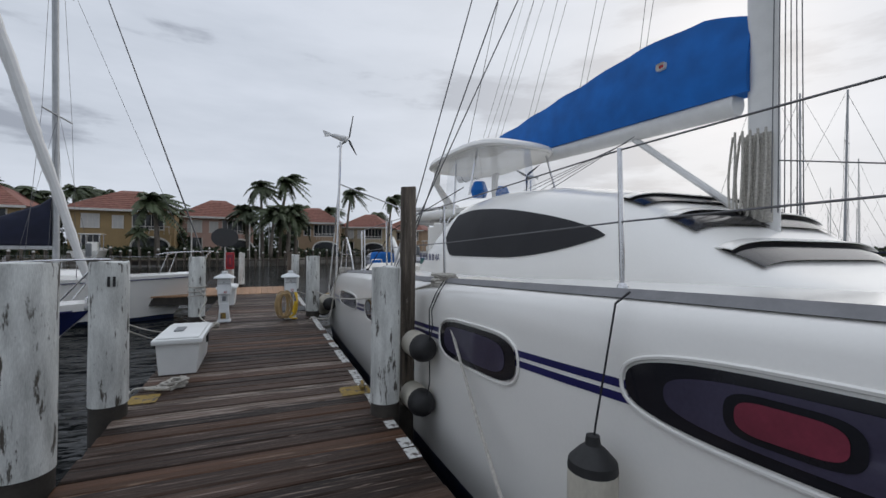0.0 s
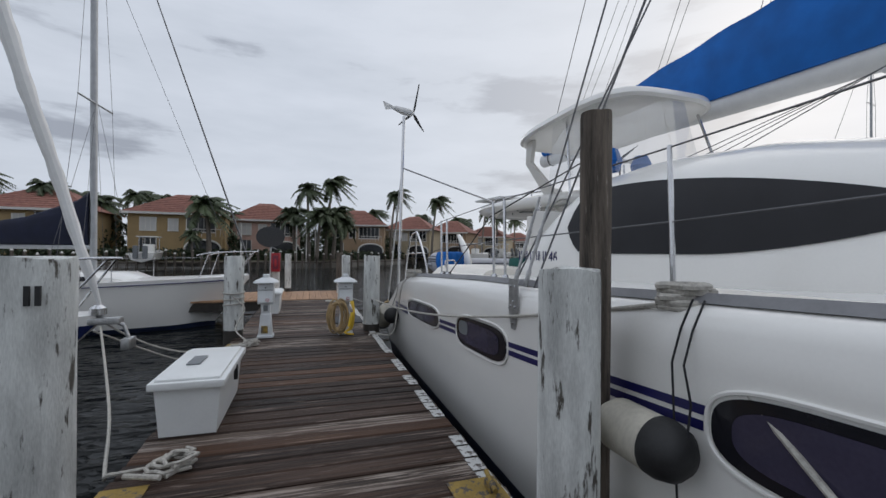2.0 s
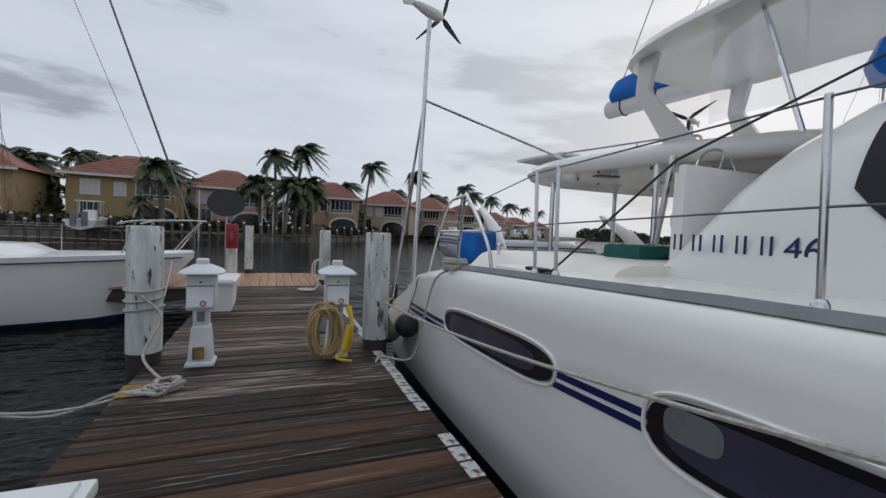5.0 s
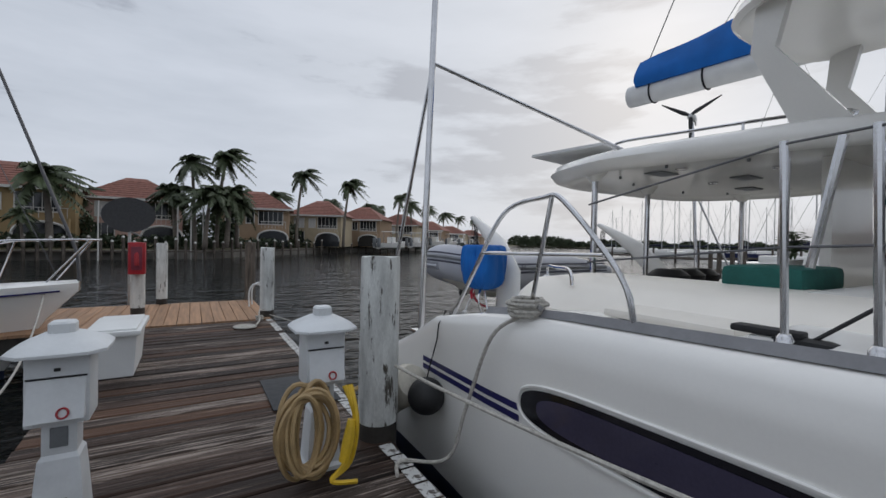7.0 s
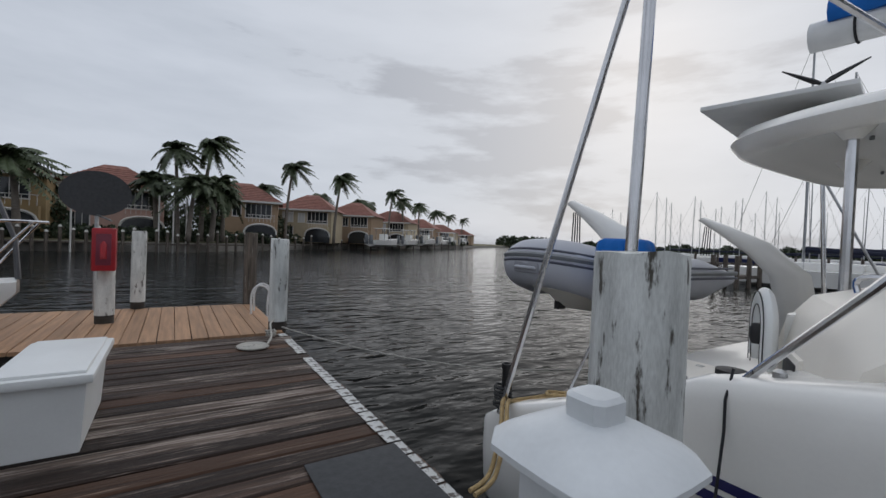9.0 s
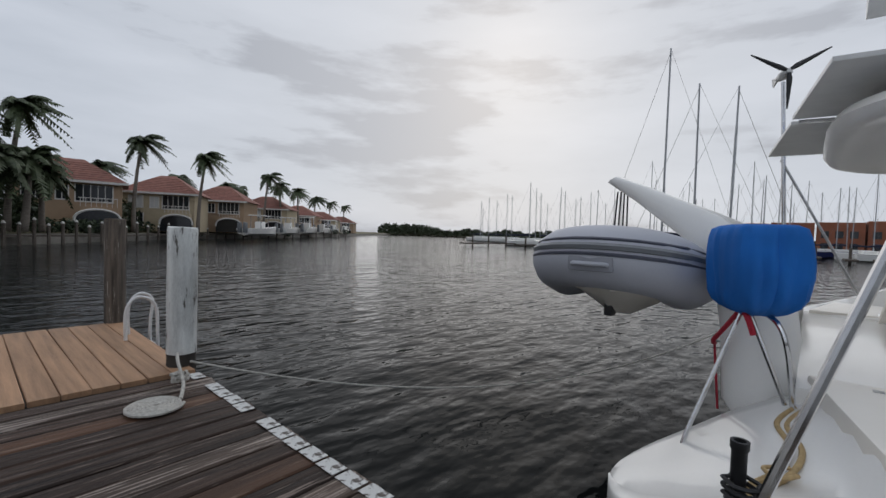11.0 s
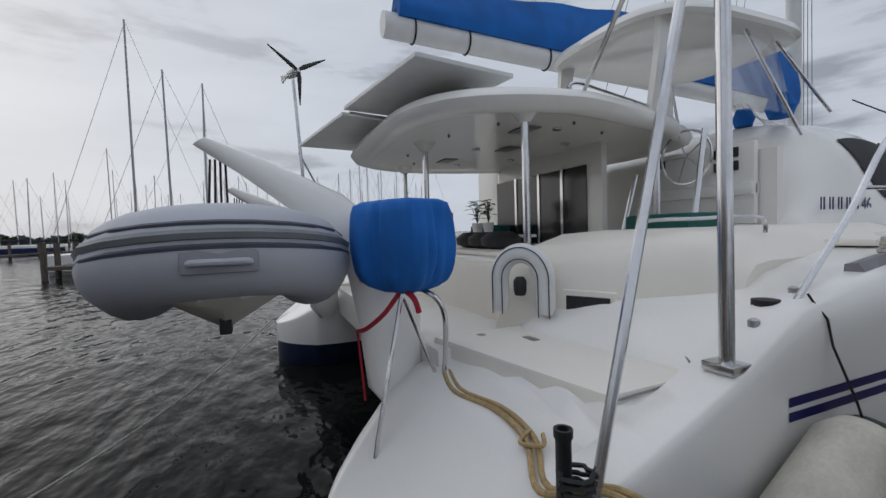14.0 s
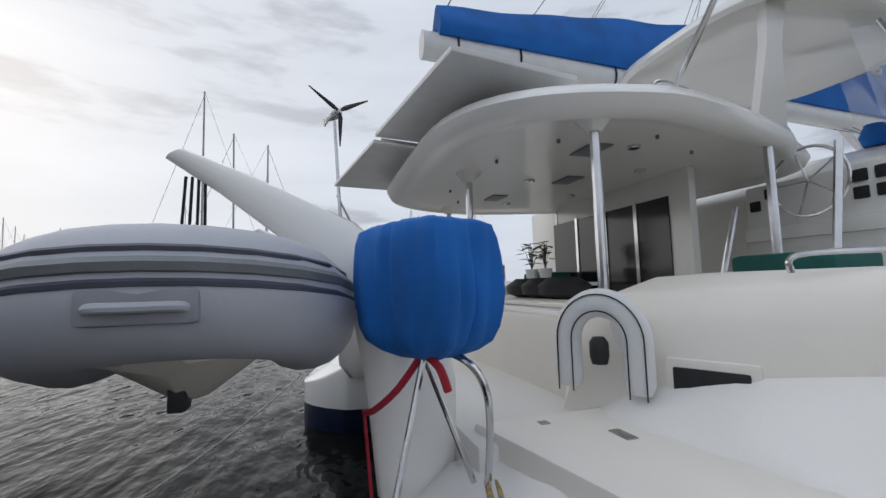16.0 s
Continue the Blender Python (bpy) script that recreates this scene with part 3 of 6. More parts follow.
# deck eyes on the quarter, fittings under the cockpit roof
for x, y in ((3.3, 11.62), (3.28, 11.98)):
    part(cat, "deck_eye", Shape().turned(x, y, [(0.025, lerp(SHEER, y) - 0.01), (0.025, lerp(SHEER, y) + 0.02), (0.01, lerp(SHEER, y) + 0.03)], 10), DULL_STEEL)
for x, y in ((5.6, 11.9), (6.2, 12.15), (7.4, 12.2), (8.0, 11.9), (5.35, 11.2), (5.6, 10.6)):
    part(cat, "roof_fitting", Shape().turned(x, y, [(0.008, 2.268), (0.015, 2.272), (0.015, 2.3)], 8), GREY_PLASTIC)
for x, y in ((5.75, 11.5), (6.7, 11.1), (7.7, 11.5)):
    part(cat, "roof_hatch", Shape().box(x - 0.16, x + 0.16, y - 0.1, y + 0.1, 2.284, 2.305, 0.008), GREY_PLASTIC, label="small dark ventilation hatch")

# saloon bulkhead with sliding doors
sh = Shape().box(6.0, 9.1, 10.14, 10.22, 0.5, 2.32).box(4.55, 6.1, 9.3, 9.4, 0.5, 2.0)
sh.box(4.6, 6.05, 9.4, 9.85, 0.5, 1.25, 0.04).box(4.7, 6.0, 9.4, 9.55, 1.55, 1.68, 0.02)
sh.box(4.7, 6.0, 9.42, 9.5, 1.25, 2.1, 0.03)
part(cat, "bulkhead", sh, GEL)
sh = Shape()
for x0, x1 in ((6.25, 6.68), (6.74, 7.2), (7.26, 7.8), (7.86, 8.42)):
    sh.box(x0, x1, 10.22, 10.235, 0.62, 2.06)
part(cat, "sliding_door", sh, BLACK_GLASS, False, "dark glass sliding door")
sh = Shape()
for x in (6.71, 7.23, 7.83):
    sh.box(x - 0.025, x + 0.025, 10.22, 10.25, 0.6, 2.08)
part(cat, "door_frame", sh, STEEL, False)
# helm
sh = Shape().tube([(5.35 + 0.3 * math.cos(a), 9.62, 2.02 + 0.3 * math.sin(a)) for a in (2 * math.pi * k / 24 for k in range(25))], 0.014, 6, False)
for k in range(5):
    a = 2 * math.pi * k / 5
    sh.tube([(5.35, 9.62, 2.02), (5.35 + 0.3 * math.cos(a), 9.62, 2.02 + 0.3 * math.sin(a))], 0.008, 5)
part(cat, "steering_wheel", sh, STEEL)
sh = Shape()
for x, z in ((4.9, 2.0), (5.05, 2.0), (4.9, 1.86), (5.05, 1.86), (5.75, 2.0), (5.9, 1.9)):
    sh.box(x - 0.05, x + 0.05, 9.49, 9.52, z - 0.05, z + 0.05, 0.01)
part(cat, "dial", sh, BLACK)
part(cat, "handhold", Shape().tube([(6.05, 9.9, 0.95), (5.95, 9.7, 1.9)], 0.03, 8).tube([(5.0, 10.0, 1.1), (5.0, 9.8, 2.25)], 0.03, 8), STEEL)

# cockpit roof
def roof_ring(z, grow, n=72):
    ring = []
    for k in range(n):
        a = 2 * math.pi * k / n
        c, s = math.cos(a), math.sin(a)
        x = math.copysign(abs(c) ** 0.42, c) * (2.0 + grow)
        if s >= 0:
            y = 10.9 + (1.98 + grow) * abs(s) ** 0.8
        else:
            y = 10.9 - (2.1 + grow) * abs(s) ** 0.35
        x *= lerp(((8.7, 0.6), (9.6, 0.7), (10.14, 0.84), (11.5, 1.0)), y)
        ring.append((CX + x, y, z))
    return ring


def crown(ring, h):
    return [(x, y, z + h * (1 - ((x - CX) / 2.1) ** 2)) for x, y, z in ring]


rr = [roof_ring(2.30, -1.6), crown(roof_ring(2.30, -0.35), 0.0), roof_ring(2.28, -0.25), roof_ring(2.24, -0.12), roof_ring(2.27, -0.03), roof_ring(2.34, 0.02), roof_ring(2.41, -0.02),
      crown(roof_ring(2.44, -0.12), 0.03), crown(roof_ring(2.47, -0.5), 0.06), crown(roof_ring(2.49, -1.6), 0.08)]
part(cat, "cockpit_roof", Shape().loft(rr, True, True), GEL, True, "white hard cockpit roof with rounded edge", 60)
sh = Shape()
for x, y in ((5.17, 11.9), (6.65, 12.25), (8.43, 11.9), (5.25, 10.2), (8.35, 10.2)):
    sh.tube([(x, y, 1.0), (x, y, 2.3)], 0.034, 10)
part(cat, "roof_post", sh, STEEL, label="polished steel post")
sh = Shape()
for x, y in ((5.17, 11.9), (6.65, 12.25), (8.43, 11.9)):
    sh.turned(x, y, [(0.05, 2.2), (0.09, 2.25), (0.14, 2.31)], 14)
part(cat, "post_collar", sh, GEL)
sh = Shape()
for x, y in ((5.6, 11.2), (6.8, 11.5), (8.0, 11.2), (6.2, 10.6), (7.4, 10.6)):
    sh.turned(x, y, [(0.045, 2.275), (0.055, 2.283), (0.055, 2.305)], 12)
part(cat, "ceiling_spot", sh, STEEL)
part(cat, "grab_rail", Shape().tube(smooth_path([(5.42, 9.9, 2.42), (5.4, 9.95, 2.52), (5.12, 11.0, 2.53), (5.0, 11.5, 2.52), (5.05, 11.55, 2.42)]), 0.014, 6)
     .tube([(5.25, 10.5, 2.42), (5.25, 10.5, 2.525)], 0.012, 6).tube(smooth_path([(4.22, 11.62, 1.22), (4.2, 11.6, 1.3), (4.0, 11.3, 1.31), (3.82, 11.0, 1.31), (3.8, 10.95, 1.2)]), 0.014, 6), STEEL)

# raised helm hardtop
def top_ring(z, g, n=48):
    out = []
    for k in range(n):
        a = 2 * math.pi * k / n
        c, s = math.cos(a), math.sin(a)
        out.append((5.78 + math.copysign(abs(c) ** 0.5, c) * (0.98 + g), 9.28 + math.copysign(abs(s) ** 0.6, s) * (1.36 + g), z - 0.03 - 0.05 * s))
    return out


rr = [top_ring(3.47, -0.9), top_ring(3.45, -0.5), top_ring(3.42, -0.12), top_ring(3.37, -0.04), top_ring(3.40, 0.0), top_ring(3.47, -0.02), top_ring(3.55, -0.2), top_ring(3.6, -0.55), top_ring(3.61, -0.9)]
part(cat, "helm_hardtop", Shape().loft(rr, True, True), GEL, True, "white domed hardtop over the helm", 60)
sh = Shape()
for x0, y0, x1, y1 in ((5.36, 10.02, 5.08, 10.3), (6.5, 10.0, 6.55, 10.3)):
    sh.loft([[(x0 - 0.02, y0 - 0.2, 2.4), (x0 + 0.05, y0 - 0.2, 2.4), (x0 + 0.05, y0 + 0.16, 2.4), (x0 - 0.02, y0 + 0.16, 2.4)],
             [(x1 - 0.02, y1 - 0.08, 3.0), (x1 + 0.05, y1 - 0.08, 3.0), (x1 + 0.05, y1 + 0.08, 3.0), (x1 - 0.02, y1 + 0.08, 3.0)],
             [(x1 - 0.02, y1 - 0.16, 3.36), (x1 + 0.05, y1 - 0.16, 3.36), (x1 + 0.05, y1 + 0.05, 3.36), (x1 - 0.02, y1 + 0.05, 3.36)]], True, True)
part(cat, "hardtop_leg", sh, GEL)
sh = Shape().tube([(4.74, 8.6, 2.2), (5.02, 9.1, 3.37)], 0.02, 8).tube([(4.75, 8.0, 2.5), (5.1, 8.4, 3.38)], 0.02, 8).tube([(6.6, 8.0, 2.5), (6.55, 8.3, 3.38)], 0.02, 8)
part(cat, "hardtop_frame", sh, STEEL)
vin = Shape()
rows = []
for i in range(17):
    u = i / 16
    a = math.pi * (0.86 + 0.67 * u)
    x0, y0 = 5.84 + 1.02 * math.cos(a), 8.9 + 1.2 * math.sin(a)
    x1, y1 = 5.86 + 0.9 * math.cos(a), 9.05 + 1.08 * math.sin(a)
    w = 0.012 * math.sin(i * 2.1)
    rows.append([(x0 + w, y0 - w, 2.45), ((x0 + x1) / 2 - w, (y0 + y1) / 2 + w, 2.95), (x1, y1, 3.42)])
v = part(cat, "clear_curtain", vin.loft(rows, False), VINYL, True, "wrinkled clear vinyl curtain", 60)
v.visible_shadow = False
sh = Shape().turned(5.1, 8.3, [(0.12, 2.5), (0.16, 2.62), (0.1, 2.78)], 12).turned(5.55, 8.25, [(0.1, 2.5), (0.13, 2.6), (0.08, 2.72)], 12)
part(cat, "winch_cover", sh, CANVAS, label="blue canvas winch cover")

# solar panels
for x0, x1, z0 in ((5.1, 6.7, 2.64), (6.76, 8.62, 2.60)):
    sh = Shape().box(x0 - 5.1, x1 - 5.1, -1.0, 0.0, -0.02, 0.02, 0.008).moved(Matrix.Translation((5.15, 12.9, z0)) @ Matrix.Rotation(radians(9), 4, 'Z'))
    part(cat, "solar_panel", sh, [WHITE_SPAR], False, "framed solar panel seen from its pale underside")
sh = Shape().box(5.6, 8.1, 12.2, 12.25, 2.42, 2.60).tube([(6.85, 12.15, 2.57), (6.72, 13.1, 2.59)], 0.02, 6)
part(cat, "panel_bracket", sh, STEEL)

# mast, boom, sail cover
sh = Shape().loft([[(CX + 0.11 * math.cos(a), 4.6 + (z - 1.7) * 0.012 + 0.16 * math.sin(a), z) for a in (2 * math.pi * k / 16 for k in range(16))] for z in (1.55, 3, 8, 14, 19.5)], True, True)
part(cat, "mast", sh, WHITE_SPAR, label="grey-white aluminium mast")
sh = Shape().box(CX - 0.16, CX - 0.1, 4.45, 4.75, 1.9, 2.9, 0.02)
for k in range(5):
    g = random.Random(k)
    x, y = CX - 0.17 - 0.02 * k, 4.5 + 0.07 * k
    sh.tube(smooth_path([(x, y, 2.95), (x - 0.03, y - 0.02, 2.5), (x, y + 0.03, 1.95), (x + 0.02, y + 0.08, 2.4), (x, y + 0.02, 2.9)]), 0.014, 5)
part(cat, "halyard_coil", sh, ROPE, label="coiled halyards on the mast")
boom = lambda y: 3.36 + (y - 4.9) * 0.037
sh = Shape().loft([[(CX + 0.12 * math.cos(a), y, boom(y) + 0.15 * math.sin(a)) for a in (2 * math.pi * k / 14 for k in range(14))] for y in (4.9, 8.5, 12.66)], True, True)
part(cat, "boom", sh, WHITE_SPAR, label="white boom")
sh = Shape()
for y in (10.4, 11.6, 12.3):
    sh.tube([(CX + 0.128 * math.cos(a), y, boom(y) + 0.158 * math.sin(a)) for a in (2 * math.pi * k / 14 for k in range(15))], 0.012, 5, False)
part(cat, "boom_strap", sh, BLACK_ROPE)
TOP = [(4.72, 4.32), (5.3, 4.56), (6.3, 4.62), (8.4, 4.46), (10.6, 4.27), (11.4, 4.16), (12.5, 4.08)]
rings = []
for i in range(53):
    y = 4.72 + 7.78 * i / 52
    b, t = boom(y) + 0.08, lerp(TOP, y) + 0.012 * math.sin(i * 0.9)
    ring = []
    for u, wd in ((0, 0.135), (0.2, 0.17), (0.45, 0.15), (0.7, 0.10), (0.9, 0.055), (1.0, 0.03)):
        ring.append((CX - wd - 0.02 * noise.noise(Vector((u * 2, y * 1.3, 0))), y, b + (t - b) * u))
    for u, wd in ((1.0, 0.03), (0.9, 0.055), (0.7, 0.10), (0.45, 0.15), (0.2, 0.17), (0, 0.135)):
        ring.append((CX + wd + 0.02 * noise.noise(Vector((u * 2, y * 1.3, 5))), y, b + (t - b) * u))
    rings.append(ring)
part(cat, "sail_cover", Shape().loft(rings, True, True), CANVAS, True, "bright blue canvas sail cover", 50)
part(cat, "maker_badge", Shape().box(CX - 0.158, CX - 0.15, 5.78, 5.92, 4.1, 4.2, 0.03), TRIM)
part(cat, "badge_mark", Shape().box(CX - 0.163, CX - 0.156, 5.81, 5.88, 4.13, 4.17, 0.01), RED)
part(cat, "vang", Shape().tube([(CX, 6.45, boom(6.45) - 0.12), (CX, 4.85, 2.05)], 0.05, 8), WHITE_SPAR)

# rigging
sh = Shape()
for p, q in (((3.12, 6.84, 1.2), (CX - 0.1, 4.8, 16.5)), ((3.12, 7.02, 1.2), (CX - 0.1, 4.7, 10.5)), ((3.12, 6.7, 1.2), (CX - 1.3, 4.8, 9.5)), ((10.48, 6.84, 1.2), (CX + 0.1, 4.8, 16.5)), ((10.48, 7.02, 1.2), (CX + 0.1, 4.7, 10.5)),
             ((CX, -0.6, 1.4), (CX, 4.6, 17.0)), ((CX, 12.6, boom(12.6)), (CX, 4.9, 19.2)), ((CX, 4.5, 2.6), (CX, 0.0, 1.6))):
    sh.tube([p, q], 0.008, 5)
for y, z in ((6.3, 4.62), (7.6, 4.5), (9.2, 4.38), (10.6, 4.27), (11.4, 4.16)):
    for sx in (-0.06, 0.06):
        sh.tube([(CX + sx, y, z - 0.03), (CX + sx * 3, 5.0 + (y - 5) * 0.35, 9.8)], 0.004, 4)
for k in range(4):
    sh.tube([(CX - 0.15 + 0.06 * k, 6.3 + 0.1 * k, boom(6.4) - 0.13), (CX - 1.0 - 0.1 * k, 7.2 + 0.1 * k, 2.55)], 0.006, 4)
for k in range(6):
    sh.tube([(CX - 0.13 + 0.05 * k, 4.42, 12.0), (CX - 0.2 + 0.08 * k, 4.42 - 0.02 * k, 2.0)], 0.006, 4)
part(cat, "rigging", sh, WIRE, label="wire stays and running rigging")
sh = Shape()
for y0, y1 in ((6.84, -0.03), (7.02, 0.0)):
    p, q = Vector((3.12, y0, 1.2)), Vector((CX - 0.1, 4.8, 16.5))
    d = (q - p).normalized()
    sh.tube([p + d * 0.0, p + d * 0.12, p + d * 0.14, p + d * 0.45, p + d * 0.47, p + d * 0.75], [0.02, 0.02, 0.012, 0.018, 0.012, 0.01], 8)
part(cat, "turnbuckle", sh, DULL_STEEL)
plate = Shape().box(-0.012, 0.0, -0.11, 0.11, -0.12, 0.22, 0.004)
plate.loft([[(-0.014, -0.11, -0.1), (0, -0.11, -0.1), (0, 0.11, -0.1), (-0.014, 0.11, -0.1)], [(-0.014, -0.04, -0.33), (0, -0.04, -0.33), (0, 0.04, -0.33), (-0.014, 0.04, -0.33)]], True, True)
plate.moved(Matrix.Translation((outer_x(6.88, 0.9) - 0.004, 6.88, 1.1)) @ Matrix.Scale(0.72, 4))
part(cat, "chainplate", plate, DULL_STEEL, False, "bolted steel chainplate")
for dy, dz in ((-0.04, 0.1), (0.04, 0.1), (0.0, -0.02), (-0.035, -0.06), (0.035, -0.06), (0.0, -0.19)):
    bolt = Shape().turned(0, 0, [(0.011, 0.0), (0.011, 0.006), (0.006, 0.009)], 8).moved(Matrix.Translation((outer_x(6.88, 0.9) - 0.013, 6.88 + dy, 1.1 + dz)) @ Matrix.Rotation(radians(-90), 4, 'Y'))
    part(cat, "bolt", bolt, STEEL, False)

# stanchions, lifelines, stern rail
sh = Shape()
ST = (0.6, 3.3, 5.55, 7.45, 7.7, 9.2, 9.45)
for y in ST:
    z = lerp(SHEER, y)
    x = HULL_X - lerp(HALF, y) * 0.8
    sh.tube([(x, y, z), (x - 0.01, y + 0.02, z + 0.78)], 0.014, 8).turned(x, y, [(0.03, z - 0.01), (0.03, z + 0.05), (0.018, z + 0.07)], 10)
sh.tube(smooth_path([(3.22, 10.03, 1.08), (3.2, 10.1, 1.35), (3.17, 10.45, 1.74), (3.17, 10.62, 1.78), (3.18, 11.0, 1.7), (3.2, 11.35, 1.3), (3.25, 11.75, 0.85)]), 0.016, 8)
sh.tube([(3.17, 10.55, 1.78), (3.2, 10.75, 1.04)], 0.014, 8).tube([(3.19, 10.2, 1.45), (3.19, 11.25, 1.43)], 0.012, 8)
sh.tube(smooth_path([(10.4, 10.03, 1.08), (10.42, 10.45, 1.74), (10.42, 10.62, 1.78), (10.4, 11.0, 1.7), (10.35, 11.75, 0.85)]), 0.016, 8)
part(cat, "stanchion", sh, STEEL, label="steel stanchions and stern rail")
sh = Shape()
for h in (0.39, 0.77):
    pts = [(HULL_X - lerp(HALF, y) * 0.8 - 0.01, y, lerp(SHEER, y) + h) for y in (-0.6,) + ST] + [(3.19, 10.3, 1.1 + h * 0.8)]
    sh.tube(pts, 0.005, 5)
part(cat, "lifeline", sh, WIRE)

# wind generators on poles
def wind_generator(owner, hub, foot, ang):
    hub, foot = Vector(hub), Vector(foot)
    part(owner, "pole", Shape().tube([foot, hub], 0.031, 12).box(foot.x - 0.07, foot.x + 0.07, foot.y - 0.07, foot.y + 0.07, foot.z - 0.02, foot.z + 0.02, 0.008), STEEL, label="tall polished steel pole")
    rot = Matrix.Translation(hub) @ Matrix.Rotation(radians(ang), 4, 'Z')
    body = Shape().tube([(-0.3, 0, 0.12), (-0.2, 0, 0.12), (0, 0, 0.1), (0.16, 0, 0.1), (0.22, 0, 0.1)], [0.02, 0.05, 0.075, 0.07, 0.03], 12)
    body.loft([[(-0.25, -0.01, 0.15), (-0.25, 0.01, 0.15), (-0.25, 0.01, 0.1), (-0.25, -0.01, 0.1)], [(-0.48, -0.01, 0.2), (-0.48, 0.01, 0.2), (-0.42, 0.01, 0.05), (-0.42, -0.01, 0.05)]], True, True)
    part(owner, "nacelle", body.moved(rot), WHITE_SPAR, label="white nacelle with tail fin")
    for k in range(3):
        a = radians((20 if ang < 90 else 180) + 120 * k)
        bl = Shape().loft([[(0.22, -w, r), (0.235, 0, r), (0.22, w * 0.6, r), (0.212, 0, r)] for r, w in ((0.03, 0.03), (0.12, 0.05), (0.35, 0.035), (0.58, 0.012))], True, True)
        part(owner, "blade", bl.moved(rot @ Matrix.Translation((0, 0, 0.1)) @ Matrix.Rotation(a, 4, 'X')), BLACK, label="thin black blade")


g1 = thing("wind_generator", "white three-bladed wind generator on a tall steel pole", "wind turbine", (3.23, 12.25, 0.65), "wind generators on the stern")
wind_generator(g1, (3.3, 12.2, 4.2), (3.23, 12.25, 0.665), 20)
part(g1, "strut", Shape().tube([(3.28, 12.21, 3.16), (5.02, 11.4, 2.42)], 0.018, 8).tube([(3.28, 12.21, 3.16), (3.16, 13.08, 0.27)], 0.02, 8), STEEL)
g2 = thing("wind_generator", "white three-bladed wind generator on a tall steel pole", "wind turbine", (9.75, 13.2, 0.2), "wind generators on the stern")
wind_generator(g2, (9.75, 13.4, 3.93), (9.75, 13.2, 0.2), 200)
part(g2, "strut", Shape().tube([(9.75, 13.36, 2.7), (9.6, 12.3, 0.49)], 0.018, 8), DULL_STEEL)

# davits
for sx in (1, -1):
    X = lambda x: CX + sx * (x - CX)
    rings = []
    for x, y, z, wy, wx in ((4.95, 13.16, 0.02, 0.1, 0.05), (4.98, 13.2, 0.2, 0.2, 0.07), (5.06, 13.2, 0.7, 0.24, 0.08), (5.12, 13.27, 1.12, 0.24, 0.08), (5.2, 13.62, 1.48, 0.19, 0.07), (5.25, 14.08, 1.76, 0.11, 0.06), (5.28, 14.38, 1.92, 0.06, 0.05)):
        n = Vector((0, 0.75, -0.45)) if z > 1.2 else Vector((0, 1, -0.1 if z > 0.9 else 0))
        ring = []
        for k in range(12):
            a = 2 * math.pi * k / 12
            p = Vector((X(x), y, z)) + n * (math.cos(a) * wy) + Vector((sx * math.sin(a) * wx, 0, 0))
            ring.append(p)
        rings.append(ring)
    part(cat, "davit", Shape().loft(rings, True, True), GEL, True, "white moulded davit arm", 60)
    t = Shape()
    for k in range(4):
        t.tube([(X(5.27), 14.24 + 0.03 * k, 1.8), (X(5.29), 14.24 + 0.04 * k, 1.35)], 0.008, 5)
    part(cat, "tackle", t, BLACK_ROPE)

# name on the coachroof: letters, a paw mark, a number
def lettering(owner, text, m, size, mat, name="lettering"):
    cu = bpy.data.curves.new(name, 'FONT')
    cu.body, cu.size, cu.extrude = text, size, 0.002
    tmp = bpy.data.objects.new(name, cu)
    me = bpy.data.meshes.new_from_object(tmp)
    bpy.data.objects.remove(tmp)
    me.transform(m)
    me.materials.clear()
    me.materials.append(mat)
    return part(owner, name, me, None, False, "dark lettering")


def wall_text(y, z, x):
    return Matrix.Translation((x, y, z)) @ Matrix(((0, 0, -1, 0), (-1, 0, 0, 0), (0, 1, 0, 0), (0, 0, 0, 1)))


tx = cabin_at(8.7, 1.42).x - 0.02
lettering(cat, "46", wall_text(8.42, 1.35, tx), 0.2, STRIPE)
sh = Shape()
for k in range(5):
    y = 9.2 - 0.155 * k
    sh.box(tx - 0.004, tx + 0.004, y - 0.10, y - 0.085, 1.37, 1.49).box(tx - 0.004, tx + 0.004, y - 0.045, y - 0.033, 1.37, 1.49)
part(cat, "name_mark", sh, STRIPE, False)


# ---- things on and round the catamaran ----
din = thing("dinghy", "grey inflatable dinghy hanging from the stern davits", "dinghy", (6.0, 14.27, 0.8))
BOW = []
for k in range(41):
    u = k / 40
    if u < 0.35:
        x, y = 7.8 - (7.8 - 5.2) * u / 0.35, 13.74
    elif u > 0.65:
        x, y = 5.2 + (7.8 - 5.2) * (u - 0.65) / 0.35, 14.74
    else:
        a = math.pi * (u - 0.35) / 0.3
        x, y = 5.2 - 0.5 * max(0.0, math.sin(a)) ** 0.62, 14.24 - 0.5 * math.cos(a)
    BOW.append(Vector((x, y, 1.05 + 0.32 * max(0, 5.2 - x))))
RAD = [0.262 if 4 < i < 36 else 0.262 - 0.035 * (5 - min(i, 40 - i)) for i in range(41)]
part(din, "tube", Shape().tube(BOW, RAD, 20), TUBE, True, "pale grey inflated tube")
for dz, out, r in ((0.09, 0.245, 0.03), (0.03, 0.256, 0.016), (0.15, 0.213, 0.014)):
    pts = []
    for i in range(2, 39):
        d = (BOW[i + 1] - BOW[i - 1]).normalized()
        n = Vector((d.y, -d.x, 0)) * -1
        c = BOW[i] + Vector((0, 0, dz))
        q = c + n * out
        if (q - Vector((6.2, 14.27, c.z))).length < (c - Vector((6.2, 14.27, c.z))).length:
            q = c - n * out
        pts.append(q)
    part(din, "rub_strake", Shape().tube(pts, r, 6), TUBE_DARK if r < 0.025 else GREY_PLASTIC, label="dark rubbing strake")
rings = []
